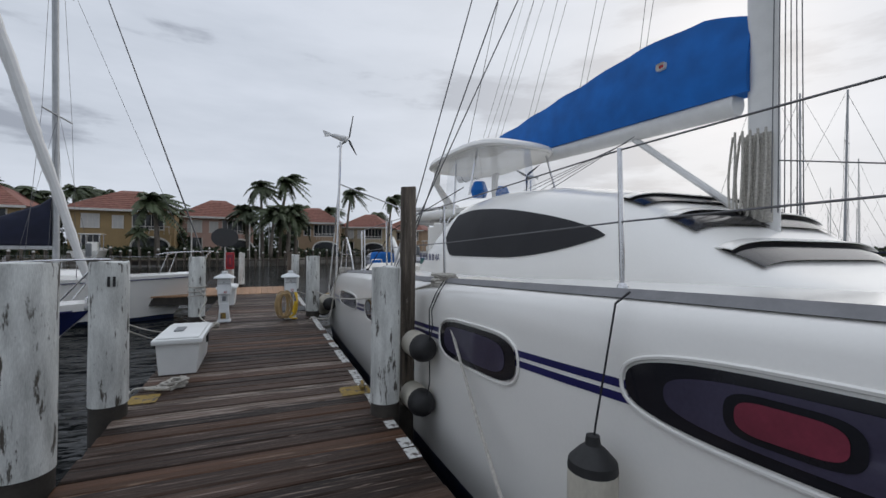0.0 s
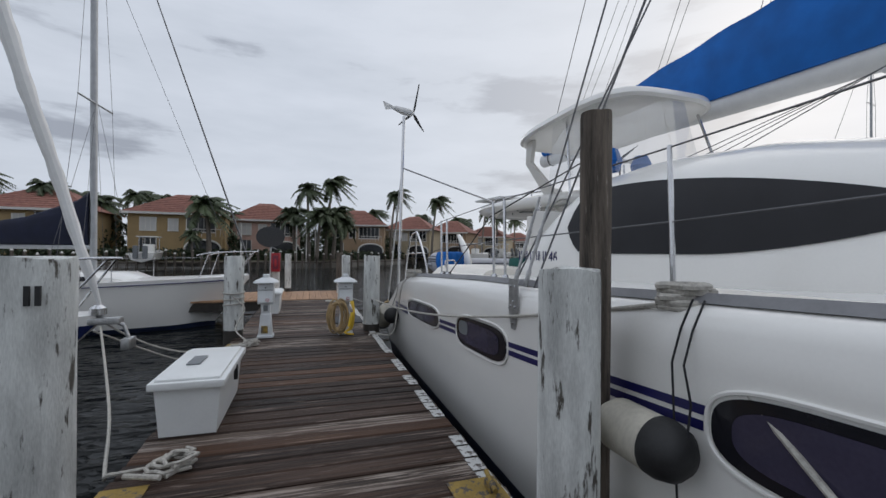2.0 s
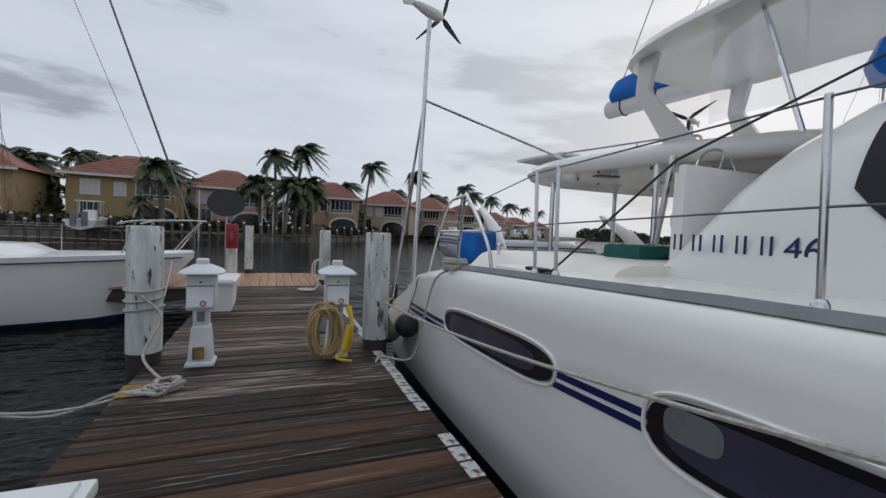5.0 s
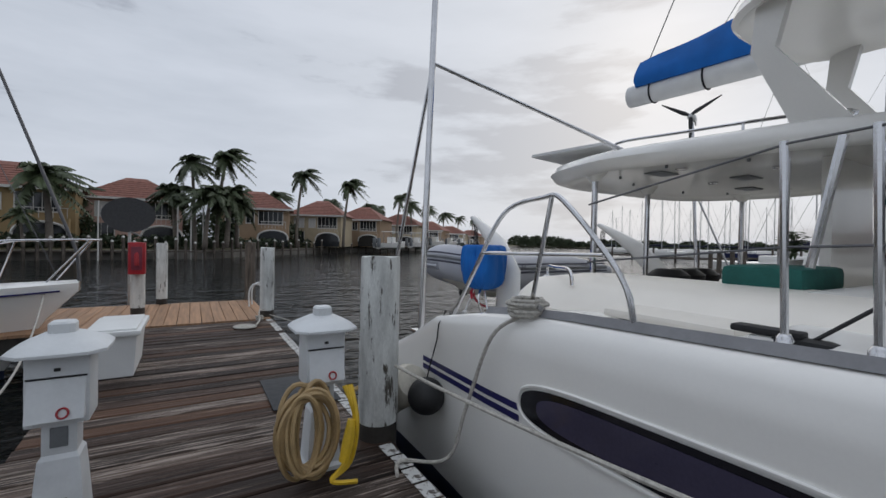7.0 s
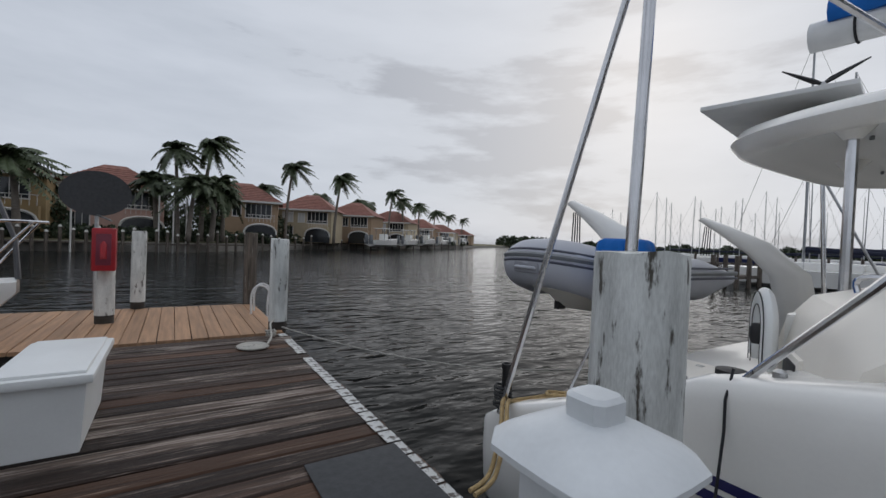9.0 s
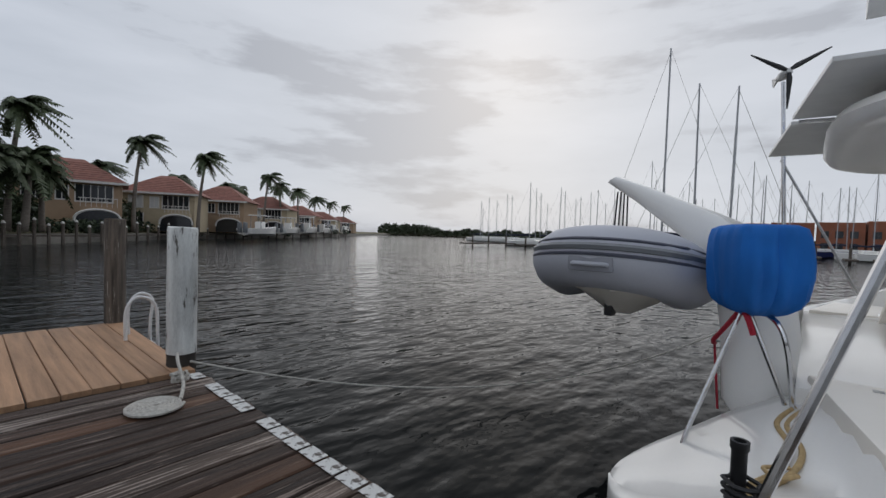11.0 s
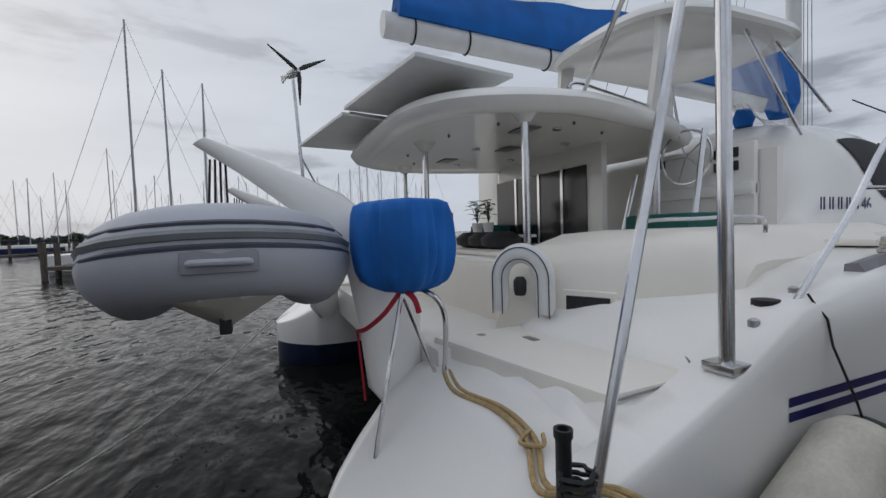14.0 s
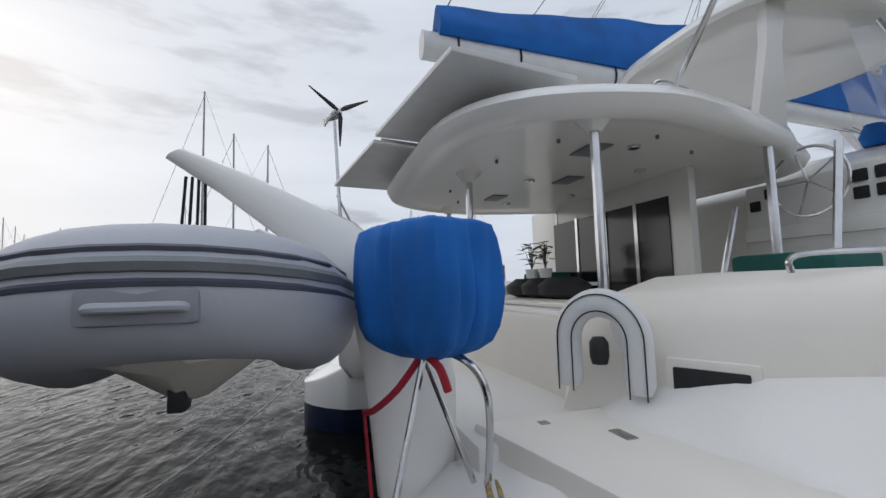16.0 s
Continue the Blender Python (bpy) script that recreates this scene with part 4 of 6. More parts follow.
for x, w, z in ((4.72, 0.12, 1.0), (4.85, 0.34, 0.86), (5.08, 0.43, 0.70), (5.6, 0.44, 0.62), (6.6, 0.44, 0.62), (7.7, 0.44, 0.68)):
    rings.append([(x, 14.27 - w, 1.05), (x, 14.27 - w * 0.9, 0.93), (x, 14.27, z), (x, 14.27 + w * 0.9, 0.93), (x, 14.27 + w, 1.05)])
part(din, "keel_hull", Shape().loft(rings, True, True), GEL_WARM, True, "cream V-shaped bottom", 25)
part(din, "bow_patch", Shape().box(4.98, 5.1, 14.235, 14.305, 0.68, 0.80, 0.01), BLACK)
hb = Shape().tube(smooth_path([(4.46, 14.1, 1.15), (4.425, 14.12, 1.16), (4.42, 14.24, 1.16), (4.425, 14.36, 1.16), (4.46, 14.38, 1.15)]), 0.018, 8)
part(din, "carry_handle", hb, TUBE)
part(din, "handle_pad", Shape().box(4.44, 4.49, 14.06, 14.42, 1.1, 1.22, 0.02), GREY_HANDLE)
lettering(din, "FL", Matrix.Translation((5.5, 13.44, 1.12)) @ Matrix(((-1, 0, 0, 0), (0, 0, 1, 0), (0, 1, 0, 0), (0, 0, 0, 1))) @ Matrix.Scale(-1, 4, (1, 0, 0)), 0.12, TUBE_DARK)

bbq = thing("covered_grill", "rail grill under a bright blue canvas cover", "grill", (4.66, 13.22, 0.9))
rings = []
for z, w, d in ((0.93, 0.14, 0.10), (0.96, 0.22, 0.16), (1.0, 0.28, 0.2), (1.06, 0.31, 0.22), (1.12, 0.33, 0.22), (1.2, 0.34, 0.23), (1.28, 0.34, 0.235), (1.36, 0.338, 0.235), (1.44, 0.335, 0.23), (1.50, 0.325, 0.215), (1.525, 0.27, 0.17)):
    ring = []
    for k in range(72):
        a = 2 * math.pi * k / 72
        c, s = math.cos(a), math.sin(a)
        q = (abs(c) ** 6 + abs(s) ** 6) ** (-1 / 6)
        r = 1 + 0.10 * noise.noise(Vector((c * 2.2, s * 2.2, z * 2.2))) + 0.11 * noise.noise(Vector((c * 6, s * 6, z * 1.8))) + 0.10 * math.sin(8 * a + 5 * z) * max(0, 1.4 - z) + 0.035 * noise.noise(Vector((c * 9 + z * 3, s * 9, z * 2.5)))
        ring.append(Vector((c * q * w * r, s * q * d * r, z)))
    rings.append([Matrix.Translation((4.66, 13.22, 0)) @ Matrix.Rotation(radians(25), 4, 'Z') @ Matrix.Diagonal((0.86, 0.95, 0.97, 1)) @ p for p in ring])
part(bbq, "cover", Shape().loft(rings, True, True), CANVAS, True, angle=70)
sh = Shape().tube([(4.55, 13.26, 0.93), (4.36, 13.5, 0.12), (4.34, 13.52, 0.03)], 0.014, 8)
sh.tube([(4.68, 13.25, 0.95), (4.66, 13.02, 0.34)], 0.014, 8)
sh.tube(smooth_path([(4.66, 13.2, 0.94), (4.5, 13.08, 0.88), (4.46, 13.02, 0.72), (4.6, 12.98, 0.33)]), 0.016, 8)
sh.turned(4.62, 12.99, [(0.035, 0.3), (0.035, 0.335), (0.02, 0.345)], 10)
part(bbq, "support", sh, STEEL, label="bent steel tube supports")
sp_ = Shape().tube(smooth_path([(4.54, 13.27, 0.93), (4.62, 13.36, 0.78), (4.78, 13.44, 0.66), (4.98, 13.46, 0.6)]), 0.016, 5)
sp_.tube(smooth_path([(4.54, 13.26, 0.93), (4.47, 13.22, 0.88), (4.46, 13.19, 0.79)]), 0.018, 5).tube([(4.98, 13.46, 0.6), (5.0, 13.42, 0.1)], 0.009, 5)
part(bbq, "strap", sp_, RED_STRAP, label="red webbing strap")

hs = thing("horseshoe_buoy", "white horseshoe lifebuoy strapped to the cockpit coaming", "lifebuoy", (4.8, 12.2, 0.6))
def shoe(r, low, y):
    legs = [(4.72 + r * 1.0, y, low + (0.98 - low) * k / 5) for k in range(5)]
    arc = [(4.72 + r * math.cos(a), y, 0.98 + r * 1.05 * math.sin(a)) for a in (math.pi * k / 18 for k in range(19))]
    return legs + arc + [(4.72 - r * 1.0, y, low + (0.98 - low) * k / 5) for k in range(4, -1, -1)]


HS = Matrix.Translation((4.8, 12.22, -0.09)) @ Matrix.Rotation(radians(30), 4, 'Z') @ Matrix.Translation((-4.72, -12.17, 0))
FLAT = HS @ Matrix.Translation((0, 12.17, 0)) @ Matrix.Diagonal((1, 0.6, 1, 1)) @ Matrix.Translation((0, -12.17, 0))
foam = shoe(0.19, 0.72, 12.17)
part(hs, "foam", Shape().tube(foam, [0.055] + [0.078] * (len(foam) - 2) + [0.055], 14).moved(FLAT), BOX_WHITE)
for r in (0.15, 0.235):
    part(hs, "edge_piping", Shape().tube(shoe(r, 0.7, 12.212), 0.004, 5).moved(HS), BLACK)
part(hs, "light", Shape().turned(4.72, 12.2, [(0.04, 0.86), (0.05, 0.9), (0.05, 0.97), (0.03, 1.0)], 10).moved(HS), BLACK, label="black rescue light")

pot = thing("potted_plant", "leafy green plant in a white pot on the cockpit table", "plant", (7.5, 10.95, 1.2), "plants on the cockpit table")
part(pot, "pot", Shape().turned(7.5, 10.95, [(0.06, 1.2), (0.085, 1.38), (0.075, 1.38), (0.07, 1.36)], 14), BOX_WHITE)
lf = Shape()
g = random.Random(4)
for k in range(26):
    a, r, h = g.uniform(0, 6.28), g.uniform(0.02, 0.16), g.uniform(0.06, 0.34)
    c = Vector((7.5 + r * math.cos(a), 10.95 + r * math.sin(a), 1.38 + h))
    d = Vector((math.cos(a), math.sin(a), g.uniform(-0.2, 0.5))).normalized() * 0.075
    s_ = d.cross(Vector((0, 0, 1))).normalized() * 0.04
    lf.add([c - d, c + s_, c + d + Vector((0, 0, -0.02)), c - s_], [(0, 1, 2, 3)])
    lf.tube([(7.5, 10.95, 1.37), c - d], 0.003, 4)
part(pot, "leaves", lf, LEAF, False)
copy_thing(pot, pose(7.75, 11.0, 1.2, rz=70))
single("seat_cushion", Shape().box(7.9, 8.4, 10.3, 10.8, 0.5, 1.35, 0.06), TEAL, "teal cushion in the cockpit", "cushion", group="teal cushions")
single("seat_cushion", Shape().box(4.75, 5.5, 9.9, 10.4, 1.2, 1.38, 0.05), TEAL, "teal cushion on the helm seat", "cushion", group="teal cushions")
g = random.Random(8)
bagm = Shape()
for k in range(3):
    bagm.turned(6.1 + 0.32 * k, 11.6, [(0.1, 1.06), (0.2, 1.1), (0.21, 1.18), (0.12, 1.25)], 12, 3)
single("bag_heap", bagm, BLACK, "black soft bags on the aft cushion", "bag")

# fenders
def fender(y, z, r, h, x, ball=False):
    f = thing("fender", "black ball fender hung against the hull" if ball else "dirty white cylinder fender with dark ends", "fender", (x, y, z - h / 2), "fenders along the hull")
    if ball:
        part(f, "ball", Shape().turned(x, y, [(r * math.sin(math.pi * k / 12) + 0.004, z - r * math.cos(math.pi * k / 12)) for k in range(13)], 20), BLACK)
    else:
        prof = [(0.03, z - h / 2 - 0.05), (r * 0.6, z - h / 2), (r, z - h / 2 + 0.07), (r, z + h / 2 - 0.02)]
        part(f, "body", Shape().turned(x, y, prof, 20), FENDER_WHITE)
        part(f, "cap", Shape().turned(x, y, [(r * 1.01, z + h / 2 - 0.02), (r * 0.97, z + h / 2 + 0.02), (r * 0.55, z + h / 2 + 0.07), (0.035, z + h / 2 + 0.09), (0.03, z + h / 2 + 0.13)], 20), BLACK, label="black rubber end")
    top = z + (r if ball else h / 2 + 0.1)
    s_, hx = lerp(SHEER, y), HULL_X - lerp(HALF, y) * 0.9
    ln = [(x, y, top - 0.02)]
    for k in range(1, 9):
        zz = top + (s_ - 0.02 - top) * k / 8
        ln.append((min(x + 0.02 * k, outer_x(y, zz) - 0.014), y + 0.004 * k, zz))
    ln.append((hx - 0.02, y + 0.035, s_ + 0.03))
    lan = Shape()
    for p, q in zip(ln, ln[1:]):
        lan.tube([p, q], 0.0055, 6)
    part(f, "lanyard", lan, BLACK_ROPE)
    return f


fender(3.12, 0.35, 0.11, 0.5, 2.93)
for x, y, z in ((2.92, 5.27, 0.65), (2.93, 5.33, 0.13)):
    f = thing("fender", "white cylinder fender lying along the hull, black end cap", "fender", (x, y, z - 0.13), "fenders along the hull")
    lie = Matrix.Translation((x, y, z)) @ Matrix.Rotation(radians(-90), 4, 'X')
    part(f, "body", Shape().turned(0, 0, [(0.124, 0.03), (0.124, 0.28), (0.09, 0.34), (0.03, 0.36)], 20).moved(lie), FENDER_WHITE)
    part(f, "cap", Shape().turned(0, 0, [(0.03, -0.11), (0.07, -0.1), (0.11, -0.06), (0.127, 0.0), (0.127, 0.04)], 20).moved(lie), BLACK, label="black rubber end")
    part(f, "lanyard", Shape().tube([(x, y - 0.09, z), (2.985, y - 0.06, z + 0.2), (2.99, y - 0.02, 1.0), (3.06, y, 1.14), (3.15, y + 0.02, 1.26)], 0.0055, 6), BLACK_ROPE)
fender(11.7, 0.27, 0.145, 0.29, 3.0, True)
big = thing("fender", "large dirty white cylinder fender with a dark end beside the pile", "fender", (2.95, 12.15, 0.2), "fenders along the hull")
part(big, "body", Shape().turned(0, 0, [(0.05, -0.36), (0.13, -0.33), (0.165, -0.25), (0.165, 0.25), (0.13, 0.33), (0.05, 0.36)], 24).moved(Matrix.Translation((2.94, 12.1, 0.2)) @ Matrix.Rotation(radians(60), 4, 'X')), FENDER_WHITE)
part(big, "cap", Shape().turned(0, 0, [(0.168, 0.2), (0.168, 0.26), (0.135, 0.335), (0.05, 0.365)], 24).moved(Matrix.Translation((2.94, 12.1, 0.2)) @ Matrix.Rotation(radians(-120), 4, 'X')), BLACK)

# cleats and deck gear
cl = Shape().tube([(3.17, 10.62, 1.12), (3.2, 10.9, 1.1)], 0.018, 8).box(3.16, 3.22, 10.7, 10.82, 1.03, 1.11, 0.01)
single("deck_cleat", cl, DULL_STEEL, "steel mooring cleat on the hull's edge", "cleat")
knot = Shape()
for k in range(5):
    knot.tube(coil(3.18, 10.75, 1.05 + 0.022 * k, 0.1 + 0.012 * (k % 2), 1.1, 0.014, 0.0, 0.02, k), 0.016, 6)
single("mooring_line", knot.tube(smooth_path([(3.12, 10.75, 1.05), (3.02, 10.9, 0.9), (2.98, 11.1, 0.4), (2.9, 11.2, 0.02), (2.6, 11.3, 0.03), (2.5, 11.15, 0.03)]), 0.013, 6), ROPE, "pale mooring rope wound on the stern cleat", "rope", group="mooring lines")
knot = Shape()
for k in range(5):
    knot.tube(coil(3.2, 5.45, 1.2 + 0.025 * k, 0.1, 1.1, 0.014, 0.0, 0.03, k + 9), 0.017, 6)
knot.tube(arc((3.14, 5.45, 1.25), (2.8, 3.4, -0.15), 0.05), 0.013, 6)
single("mooring_line", knot, ROPE, "pale mooring rope knotted at the stanchion", "rope", group="mooring lines")
single("mooring_line", Shape().tube(arc((2.68, 11.6, 0.58), (3.1, 5.5, 1.22), 0.16, 24), 0.012, 6), ROPE, "pale spring line running along the hull", "rope", group="mooring lines")
single("mooring_line", Shape().tube(arc((2.65, 17.4, 0.05), (9.2, 13.9, 0.0), 0.55, 24), 0.011, 6), ROPE, "pale stern line crossing over the water", "rope", group="mooring lines")
hose = Shape()
for d in (0.0, 0.045):
    hose.tube(smooth_path([(4.62, 12.93 + d, 0.35), (4.3, 13.0 + d, 0.335), (3.95, 12.93 + d, 0.345), (3.62, 12.97 + d, 0.34), (3.35, 13.1 + d, 0.30), (3.14, 12.98 + d, 0.38), (3.02, 12.86 + d, 0.28), (2.9, 12.8 + d, 0.05), (2.72, 12.75 + d, 0.02)]), 0.014, 8)
hose.tube(smooth_path([(3.66, 12.97, 0.36), (3.6, 13.06, 0.35), (3.52, 13.0, 0.36), (3.6, 12.94, 0.36)]), 0.01, 6)
single("tan_rope", hose, TAN_ROPE, "doubled tan rope lying across the stern step", "rope")
rod = Shape().turned(3.24, 13.12, [(0.028, 0.24), (0.028, 0.54), (0.034, 0.55), (0.034, 0.58), (0.022, 0.58), (0.022, 0.5)], 12)
for k in range(6):
    rod.tube(coil(3.2, 13.1, 0.3 + 0.025 * k, 0.055, 1.1, 0.008, 0.004, 0.012, 50 + k), 0.009, 5)
single("rod_holder", rod, BLACK, "black tube rod holder on the stern corner", "rod holder")
jam = Shape().box(3.3, 3.4, 9.32, 9.52, 1.1, 1.17, 0.03).tube([(3.35, 9.4, 1.16), (3.6, 8.6, 1.9), (4.6, 7.9, 2.6)], 0.008, 6).box(3.31, 3.39, 9.42, 9.66, 1.16, 1.19, 0.012)
single("line_jammer", jam, BLACK, "black genoa car on the side deck", "deck fitting")
single("deck_hatch", Shape().box(3.45, 3.8, 9.7, 10.4, 1.09, 1.14, 0.022), GEL_WARM, "cream moulded locker lid on the side deck", "hatch")
single("deck_hatch", Shape().box(3.5, 3.9, 5.0, 5.9, 1.2, 1.26, 0.03), GEL_WARM, "cream moulded pad on the side deck", "hatch")

# ---- things on the dock ----
def pile(x, y, r, top, mat, label, seed, lean=0.0, bare=0.12):
    e = thing("pile", label, "pile", (x, y, -2.0), "dock piles")
    g = random.Random(seed)
    rings = []
    for z in (0.0 + bare, 0.35, 0.7, 1.0, top - 0.03, top):
        rr_ = r * (1 + 0.012 * g.uniform(-1, 1)) * (0.96 if z == top else 1)
        rings.append([(x + lean * z + rr_ * (1 + 0.025 * noise.noise(Vector((math.cos(a) * 2, math.sin(a) * 2, z + seed)))) * math.cos(a), y + rr_ * (1 + 0.025 * noise.noise(Vector((math.cos(a) * 2 + 9, math.sin(a) * 2, z + seed)))) * math.sin(a),
                       z + (0.02 * noise.noise(Vector((math.cos(a), math.sin(a), seed))) if z == top else 0)) for a in (2 * math.pi * k / 24 for k in range(24))])
    part(e, "shaft", Shape().loft(rings, True, True), mat)
    part(e, "foot", Shape().turned(x, y, [(r * 0.97, -2.0), (r * 0.97, bare + 0.01)], 20), PILE_FOOT, label="dark wet foot")
    return e


WP = "white-painted wooden dock pile with flaking paint"
pile(0.16, 5.15, 0.165, 1.45, PILE_PAINT, WP, 1)
l2 = pile(0.26, 6.4, 0.15, 1.42, PILE_PAINT, WP, 2)
part(l2, "pile_number", Shape().box(0.285, 0.305, 6.243, 6.256, 1.2, 1.29).box(0.325, 0.345, 6.245, 6.258, 1.2, 1.29), BLACK, False, "two black painted strokes")
pile(0.3, 11.75, 0.155, 1.36, PILE_PAINT, WP, 3)
pile(2.64, 5.55, 0.14, 1.39, PILE_PAINT, WP, 4)
pile(2.91, 5.72, 0.078, 2.19, PILE_BARE, "tall bare weathered wooden pile", 5, 0.0, 0.0)
pile(2.63, 11.8, 0.15, 1.38, PILE_PAINT, WP, 6)
pile(2.63, 17.5, 0.13, 1.33, PILE_PAINT, WP, 7)
pile(2.6, 20.05, 0.12, 1.4, PILE_BARE, "bare weathered wooden pile at the dock's end", 8, 0.0, 0.0)
pr = pile(0.48, 18.75, 0.12, 1.33, PILE_PAINT, WP, 9)
pile(0.8, 20.0, 0.11, 1.35, PILE_PAINT, WP, 10)
ext = thing("extinguisher_box", "red fire extinguisher cabinet fixed to a white pile", "fire extinguisher", (0.48, 18.58, 0.7))
part(ext, "cabinet", Shape().box(0.35, 0.62, 18.44, 18.62, 0.78, 1.38, 0.02), RED)
part(ext, "front_panel", Shape().box(0.4, 0.57, 18.43, 18.445, 0.86, 1.3, 0.005), MAROON, label="dark red glazed front")
part(ext, "bottle_mark", Shape().turned(0.485, 18.44, [(0.04, 0.95), (0.04, 1.15), (0.015, 1.2)], 10), RED)

sat = thing("satellite_dish", "dark grey satellite dish on a pole at the dock's end", "satellite dish", (0.2, 20.1, 0.0))
rings = [[(0.2 + r * math.cos(a), 20.0 - 0.12 * (1 - (r / 0.48) ** 2) * -1, 1.95 + r * 0.78 * math.sin(a)) for a in (2 * math.pi * k / 24 for k in range(24))] for r in (0.48, 0.35, 0.2, 0.02)]
part(sat, "dish", Shape().loft(rings, True, True), GREY_MAT)
part(sat, "pole", Shape().tube([(0.2, 20.12, -0.3), (0.2, 20.12, 1.9)], 0.03, 8).tube([(0.2, 20.05, 1.6), (0.45, 19.6, 1.5)], 0.015, 6), DULL_STEEL)


def dock_box(x0, x1, y0, y1, h, tab):
    e = thing("dock_box", "white fibreglass dock storage box with overhanging lid", "storage box", ((x0 + x1) / 2, (y0 + y1) / 2, 0), "dock boxes")
    rings = [[(x0 + d, y0 + d, z), (x1 - d, y0 + d, z), (x1 - d, y1 - d, z), (x0 + d, y1 - d, z)] for d, z in ((0.05, 0.004), (0.02, h - 0.06))]
    part(e, "body", Shape().loft(rings, True, True), BOX_WHITE)
    part(e, "lid", Shape().box(x0 - 0.02, x1 + 0.02, y0 - 0.02, y1 + 0.02, h - 0.06, h, 0.018).box(x0 + 0.02, x1 - 0.02, y0 + 0.02, y1 - 0.02, h - 0.01, h + 0.02, 0.015), BOX_WHITE)
    if tab:
        yc = y0 + 0.42
        part(e, "pad", Shape().box(x0 + 0.14, x0 + 0.25, yc, yc + 0.3, h + 0.02, h + 0.035, 0.006), GREY_PLASTIC, label="dark grip pad on the lid")
        part(e, "latch", Shape().box(x1 + 0.0, x1 + 0.03, yc + 0.1, yc + 0.15, h - 0.16, h - 0.03, 0.006), BLACK, label="dark metal latch")
    return e


dock_box(0.36, 0.86, 7.6, 8.75, 0.44, True)
dock_box(0.44, 0.9, 14.25, 15.25, 0.5, False)


def pedestal(x, y, num):
    e = thing("power_pedestal", "white shore power pedestal with a domed lamp cap", "power pedestal", (x, y, 0), "shore power pedestals")
    part(e, "base", Shape().turned(x, y, [(0.18, 0.004), (0.18, 0.03), (0.15, 0.05), (0.125, 0.3), (0.115, 0.38), (0.08, 0.42)], 4, 0).moved(Matrix.Identity(4)), PED_WHITE, False)
    part(e, "neck", Shape().box(x - 0.07, x + 0.07, y - 0.07, y + 0.07, 0.4, 0.58, 0.01), PED_WHITE)
    part(e, "socket", Shape().box(x - 0.035, x + 0.035, y - 0.079, y - 0.068, 0.44, 0.54, 0.004), GREY_PLASTIC, label="grey socket cover")
    part(e, "head", Shape().box(x - 0.125, x + 0.125, y - 0.11, y + 0.11, 0.56, 0.90, 0.012), PED_WHITE)
    flap = Shape().loft([[(x - 0.11, y - 0.112, 0.80), (x + 0.11, y - 0.112, 0.80), (x + 0.11, y - 0.10, 0.80), (x - 0.11, y - 0.10, 0.80)],
                         [(x - 0.11, y - 0.165, 0.60), (x + 0.11, y - 0.165, 0.60), (x + 0.11, y - 0.10, 0.60), (x - 0.11, y - 0.10, 0.60)]], True, True)
    part(e, "meter_flap", flap, PED_WHITE, label="white hinged flap")
    dark = Shape().box(x - 0.012, x + 0.012, y - 0.118, y - 0.108, 0.83, 0.845).box(x - 0.115, x + 0.115, y - 0.118, y - 0.108, 0.795, 0.803)
    part(e, "hinge", dark, BLACK, False)
    rg = Shape().tube([(x + 0.03 + 0.022 * math.cos(a), y - 0.163 + 0.01 * math.sin(a) * 0.9, 0.635 + 0.022 * math.sin(a)) for a in (2 * math.pi * k / 14 for k in range(15))], 0.005, 5, False)
    part(e, "round_label", rg, RED, label="small red ring label")
    part(e, "lens", Shape().box(x - 0.115, x + 0.115, y - 0.105, y + 0.105, 0.895, 0.925), GREY_PLASTIC, False)
    part(e, "cap", Shape().turned(x, y, [(0.2, 0.915), (0.2, 0.93), (0.17, 0.955), (0.08, 1.0), (0.055, 1.005), (0.055, 1.05), (0.045, 1.06)], 16, 5), PED_WHITE)
    return e


pl = pedestal(0.82, 11.6, 1)
part(pl, "sticker", Shape().box(0.76, 0.86, 11.468, 11.478, 0.08, 0.2), YELLOW_PAINT, False, "faded yellow warning label")
pedestal(2.13, 11.58, 1)
hz = Shape()
for k in range(13):
    g = random.Random(30 + k)
    r1, r2, dx = g.uniform(0.07, 0.19), g.uniform(0.2, 0.3), g.uniform(-0.05, 0.05)
    hz.tube([(1.99 + dx + r1 * math.cos(a), 11.36 - 0.016 * (k % 5) + 0.02 * math.sin(a * 2 + k), 0.34 + r2 * math.sin(a)) for a in (2 * math.pi * i / 28 for i in range(29))], 0.015, 6, False)
single("water_hose", hz, HOSE, "coiled tan garden hose hung on the pedestal", "hose")
yc_ = Shape()
for k in range(3):
    yc_.tube(smooth_path([(2.2 + 0.02 * k, 11.3, 0.6), (2.25, 11.24 - 0.02 * k, 0.4), (2.18 + 0.02 * k, 11.22, 0.16), (2.1, 11.2, 0.08), (2.25, 11.18, 0.05)]), 0.014, 6)
yc_.tube([(2.17, 11.2, 0.18), (2.2, 11.2, 0.3), (2.22, 11.21, 0.42)], [0.03, 0.038, 0.026], 10)
single("shore_power_cable", yc_, YELLOW, "yellow shore power cable and plug on the pedestal", "cable")
single("rubber_mat", Shape().box(2.0, 2.6, 12.62, 13.5, 0.004, 0.014, 0.003), GREY_MAT, "dark grey rubber mat on the planks", "mat")
sp = Shape().tube([(2.15 + r * math.cos(a), 16.5 + r * math.sin(a), 0.022) for r, a in ((0.015 + 0.0245 * i / 16, 2 * math.pi * i / 16) for i in range(16 * 7))], 0.013, 6)
